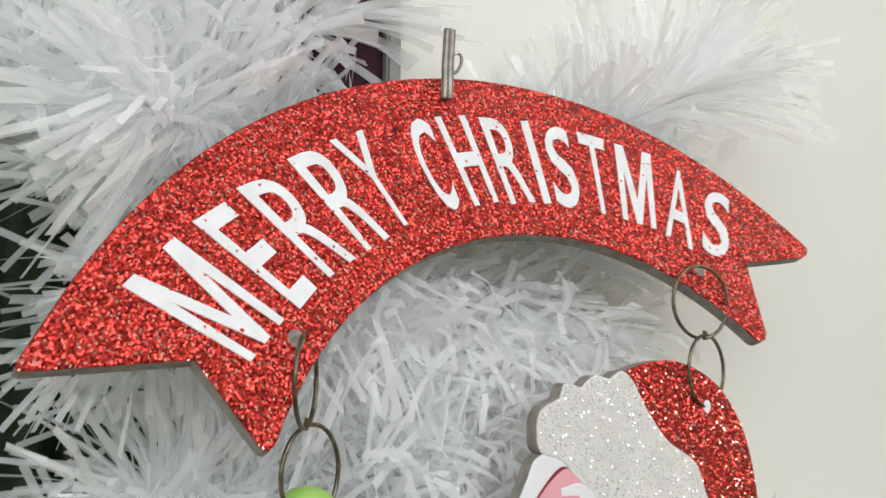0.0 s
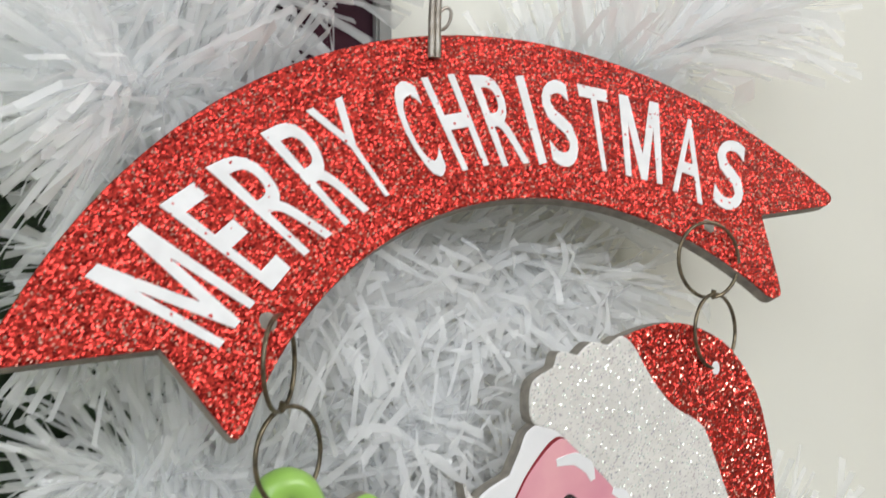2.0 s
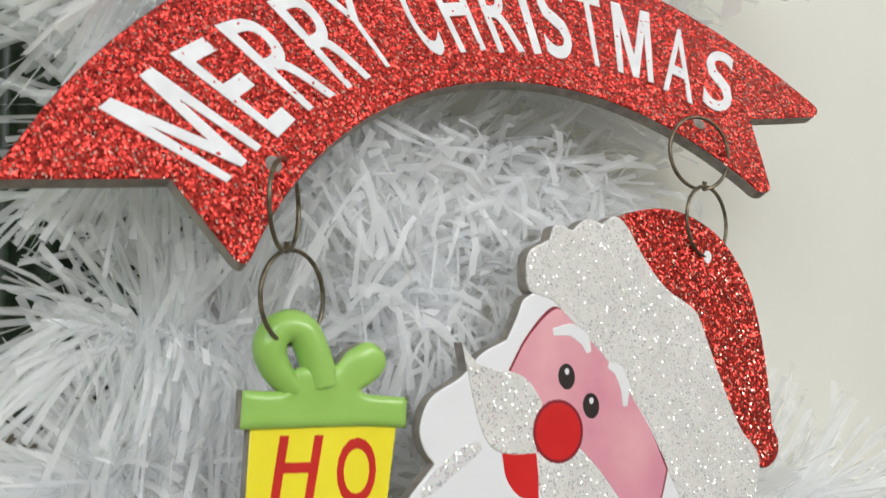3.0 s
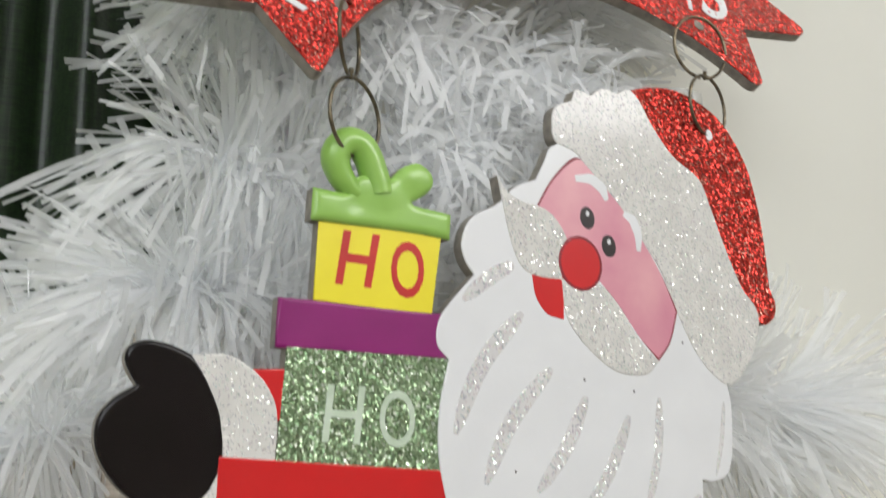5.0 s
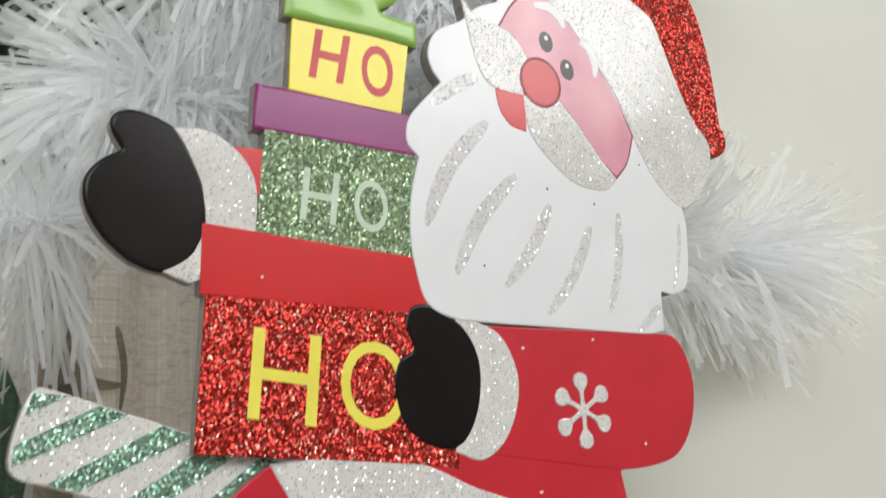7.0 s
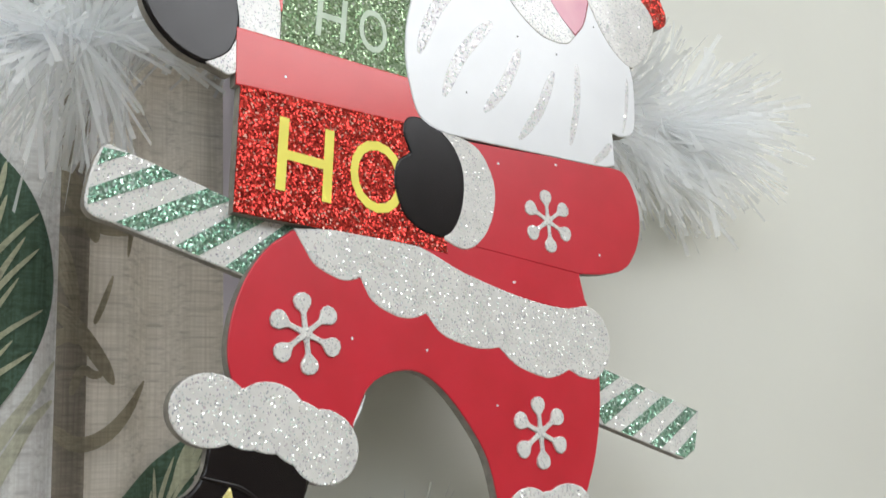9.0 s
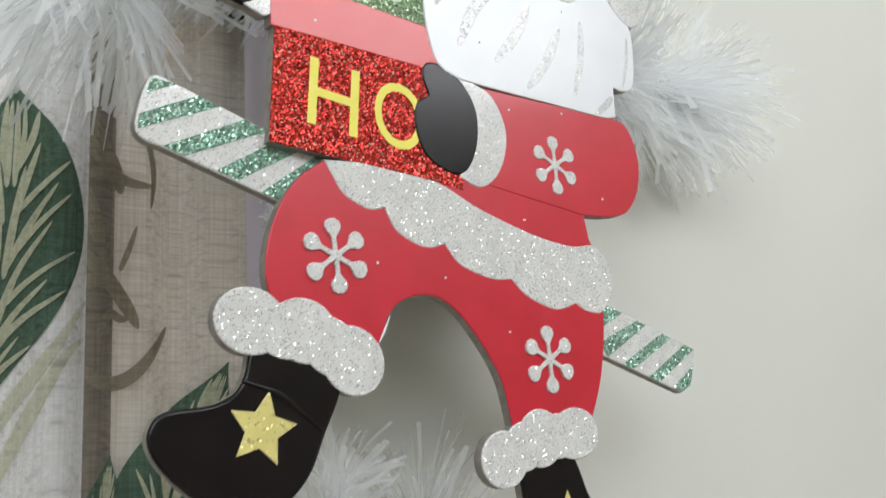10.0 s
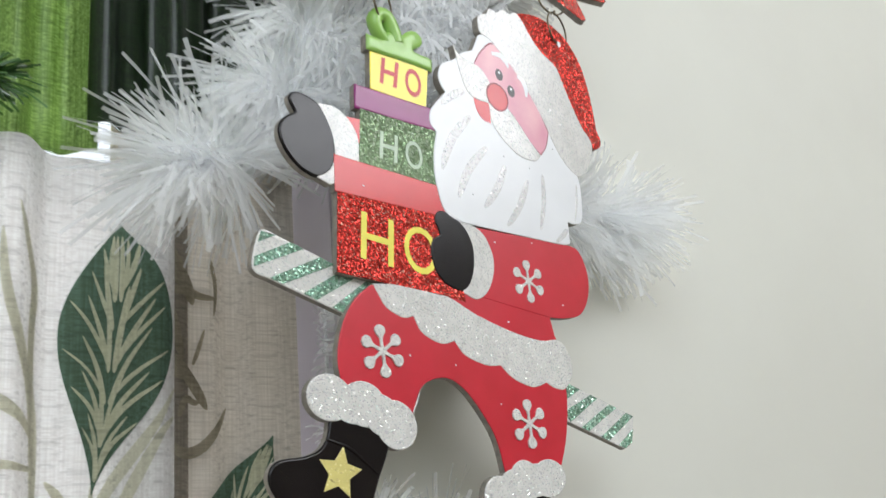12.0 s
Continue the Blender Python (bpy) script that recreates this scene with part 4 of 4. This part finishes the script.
for a, b, c, w in (
    ((-3.3, 81.7), (-11.8, 77.6), (-20.0, 70.5) , 4.4),
    ((-0.7, 68.1), (-16.0, 54.2), (-22.6, 35.0) , 5.2),
    ((8.8, 53.0), (-6.5, 39.1), (-13.4, 22.0) , 5.0),
    ((20.5, 45.4), (14.1, 30.7), (3.0, 19.4) , 4.6),
    ((35.8, 40.0), (28.9, 23.3), (17.6, 11.9) , 4.2),
    ((47.6, 45.3), (47.2, 28.9), (41.4, 13.1) , 3.4),
    ((62.1, 16.6), (58.9, 12.7), (52.4, 8.2) , 3.2),
    ((73.7, 44.3), (72.6, 33.1), (69.0, 22.0) , 1.8),
):
    # a crescent with blunt ends
    a, b, c = Vector(a), Vector(b), Vector(c)
    line = [a.lerp(b, u).lerp(b.lerp(c, u), u) * (1 - 0.35) + (a.lerp(b, u * 2) if u < 0.5 else b.lerp(c, u * 2 - 1)) * 0.35 for u in (0, 0.04, 0.14, 0.3, 0.5, 0.7, 0.86, 0.96, 1)]
    lay(stroke(line, [w * k for k in (0.3, 0.62, 0.88, 1.0, 1.0, 0.95, 0.8, 0.5, 0.25)], 3), ST, 7.5, raw=True, soft=0.15)
rnd = random.Random(8)
for x, z in ((-14, -35), (-24, -61), (-6, -47), (12, -38), (8, 2), (34, 5), (-50, -58), (36, -62), (-70, 18), (52, -26), (2, -78)):
    lay(disc(x, z, rnd.uniform(0.4, 0.7), rnd.uniform(0.35, 0.55), 0, 8), W, 4.9 if z > -34 else 2.6, raw=True, soft=0.05)
for x, z in ((38, 47), (58, 62), (-4, 25), (29, 64), (20, 50)):
    lay(disc(x, z, rnd.uniform(0.3, 0.5), rnd.uniform(0.3, 0.45), 0, 8), EY, 7.6, raw=True, soft=0.05)
lay(disc(74.1, 130.5, 1.5, 1.9, 0, 16), W, 8.1, raw=True, soft=0.1)
part("figure", fig, MATS, ornament, "red coat, white fur trim and black boots")


def flake(x, z, r, turn):
    hub = part("snowflake", plate(bmesh.new(), disc(x, z, r * 0.15, n=14), -0.85, 0, soft=0.2), [WHITE_GLITTER, WHITE_GLITTER], ornament, "raised white glitter snowflake")
    c = Vector((x, z))
    for i in range(6):
        a = radians(turn + 60 * i)
        d = Vector((math.sin(a), math.cos(a)))
        stops = (0.08, 0.3, 0.5, 0.58, 0.68, 0.8, 0.92, 1.0)
        wide = (0.17, 0.13, 0.14, 0.28, 0.44, 0.49, 0.42, 0.16)
        line = stroke([c + d * r * s for s in stops], [w * r for w in wide], 3)
        part("arm", plate(bmesh.new(), line, -0.82 - 0.01 * i, 0, soft=0.3), [WHITE_GLITTER, WHITE_GLITTER], hub)


for x, z, r, turn in ((-65.0, -57.0, 11.6, -6), (28.6, -15.8, 11.0, -3), (19.1, -87.0, 11.6, -3)):
    flake(x, z, r, turn)


def star(x, z, r, turn):
    pts = []
    for i in range(10):
        a = radians(turn + 36 * i)
        q = r if i % 2 == 0 else r * 0.49
        pts.append((x + q * math.sin(a), z + q * math.cos(a), 1))
    return curve_round(pts, 1)


for x, z, r, turn in ((-89.7, -107.7, 10.8, 12), (22.6, -141.3, 10.2, 2)):
    part("star", plate(bmesh.new(), star(x, z, r, turn), -0.35, 1, soft=0.2), [GOLD, GOLD], ornament, "pale gold glitter star")


def lettering(word, corners, parent, material, front, label, bold=0.014):
    for ch, c in zip(word, corners):
        part("letter", letter(ch, c, front, 0.4, flat, bold), material, parent, label)


lid = [(-63.4, 96.7, 1), (-56.8, 96.2), (-53.8, 96.4), (-52.8, 99.0), (-50.6, 101.2), (-47.4, 101.6), (-42.0, 101.6), (-38.2, 105.0), (-33.4, 106.8), (-29.6, 104.6), (-28.9, 101.4), (-31.2, 98.4), (-35.4, 95.8, 1), (-34.0, 94.9), (-23.4, 93.7, 1), (-23.8, 86.6, 1), (-36.4, 87.6), (-63.9, 88.2, 1)]
top_gift = part("gift_box", plate(bmesh.new(), curve_round([(-61.4, 90.3, 1), (-26.0, 88.5, 1), (-29.2, 65.5, 1), (-62.7, 68.0, 1)], 1), -0.36, 3.9), [YELLOW, EDGE], ornament, "yellow gift box with red letters")
lid_base = part("lid", plate(bmesh.new(), curve_round(lid), -0.5, 3.8, soft=0.1), [GREEN, EDGE], top_gift, "glossy lime green lid with a moulded bow")
part("lid_face", puffed(curve_round(lid), -0.5, 1.1, 1.9, ((-35.5, 102.2, 3.4, 0.7), (-44, 97.2, 4.0, 0.6), (-52, 93.6, 2.6, -0.3), (-58.5, 92.6, 3.4, 0.2))), GREEN, lid_base, "soft glossy moulded face", smooth=True)
strap = [Vector(p) for p in ((-50.8, 96.2), (-53.4, 98.4), (-56.0, 101.8), (-57.2, 105.8), (-55.6, 109.4), (-52.4, 110.8), (-49.2, 109.6), (-47.3, 106.4), (-46.0, 102.8), (-44.8, 99.2), (-44.4, 97.0))]
for _ in range(3):
    strap = [strap[0]] + [q for a, b in zip(strap, strap[1:]) for q in (a * 0.75 + b * 0.25, a * 0.25 + b * 0.75)] + [strap[-1]]
part("bow_loop", tube([flat(p.x, 0.9, p.y) for p in strap], lambda u: 0.0026 + 0.0014 * min(1, u * 3), 12), GREEN, top_gift, "glossy lime green hanging loop", smooth=True)
lettering("HO", ([(-54.8, 86.5), (-44.5, 86.1), (-47.0, 72.0), (-57.0, 72.5)], [(-41.0, 85.4), (-31.2, 84.8), (-31.9, 69.8), (-41.6, 70.3)]), top_gift, LETTER_RED, -0.44, "red printed letter")
mid_gift = part("gift_box", plate(bmesh.new(), curve_round([(-69.2, 57.4, 1), (-22.2, 55.5, 1), (-23.4, 24.1, 1), (-71.5, 27.8, 1)], 1), -0.36, 3.9), [GREEN_GLITTER, EDGE], ornament, "sage green glitter gift box with pale letters")
part("lid", plate(bmesh.new(), curve_round([(-71.7, 68.3, 1), (-62.7, 68.1), (-24.1, 66.5, 1), (-22.6, 54.3, 1), (-72.2, 56.0, 1)], 4), -0.55, 3.8, soft=0.9), [PURPLE, EDGE], mid_gift, "glossy purple lid")
lettering("HO", ([(-58.4, 47.4), (-48.3, 46.9), (-49.8, 32.8), (-59.9, 33.5)], [(-44.1, 46.5), (-34.1, 45.9), (-34.5, 31.5), (-44.6, 32.2)]), mid_gift, PALE_GREEN, -0.46, "pale frosted letter", 0.002)
low_gift = part("gift_box", plate(bmesh.new(), curve_round([(-83.6, 20.0, 1), (-18.5, 17.7, 1), (-14.3, -30.5, 1), (-24.2, -29.3, 1), (-86.4, -24.1, 1)], 1), -0.42, 3.9), [RED_GLITTER, EDGE], ornament, "red glitter gift box with yellow letters")
lettering("HO", ([(-72.0, 5.7), (-54.2, 3.8), (-56.0, -18.6), (-73.8, -16.2)], [(-48.6, 3.9), (-29.6, 1.9), (-30.7, -20.9), (-49.7, -18.7)]), low_gift, LETTER_YELLOW, -0.5, "yellow printed letter", 0.0)

# striped stick behind the figure
stick = part("candy_stick", plate(bmesh.new(), curve_round([(-117, -9.0), (-120.5, -9.0), (-122.8, -13.5), (-124.8, -21.5), (-124.8, -25.8), (-122.4, -28.2), (-118, -29.4, 1), (-80, -41.8, 1), (91, -98.6, 1), (97, -95.8, 1), (101, -81.4, 1), (-60, -28.0, 1)]), 3.2, 7.0), [WHITE_GLITTER, EDGE], ornament, "white glitter stick with mint green stripes")
for band in (
    ((-120.6, -9.6), (-113.6, -10.4), (-122.2, -14.6)),
    ((-106.9, -12.6), (-100.4, -14.8), (-124.3, -25.3), (-124.0, -20.9)),
    ((-92.6, -17.4), (-85.1, -19.9), (-110.9, -31.2), (-117.1, -29.2)),
    ((-80.6, -21.4), (-73.3, -23.8), (-95.0, -36.4), (-101.4, -34.2)),
    ((-69.0, -25.3), (-62.4, -27.5), (-80.6, -41.2), (-87.4, -38.9)),
    ((52.0, -65.6), (61.2, -68.6), (46.0, -76.0), (46.0, -68.0)),
    ((68.6, -71.1), (73.6, -72.8), (51.6, -85.2), (48.0, -80.0)),
    ((82.2, -75.6), (87.7, -77.4), (64.6, -89.6), (59.2, -87.8)),
    ((95.0, -79.8), (100.4, -81.6), (78.8, -94.4), (73.2, -92.4)),
    ((99.2, -87.9), (96.7, -95.3), (91.2, -98.2), (86.0, -96.6)),
):
    quad = []
    for a, b in zip(band, band[1:] + band[:1]):
        quad += [Vector(a).lerp(Vector(b), k / 5) for k in range(5)]
    part("stripe", plate(bmesh.new(), quad, 3.0, 3.6, soft=0.05), [MINT_GLITTER, MINT_GLITTER], stick, "mint green glitter stripe")
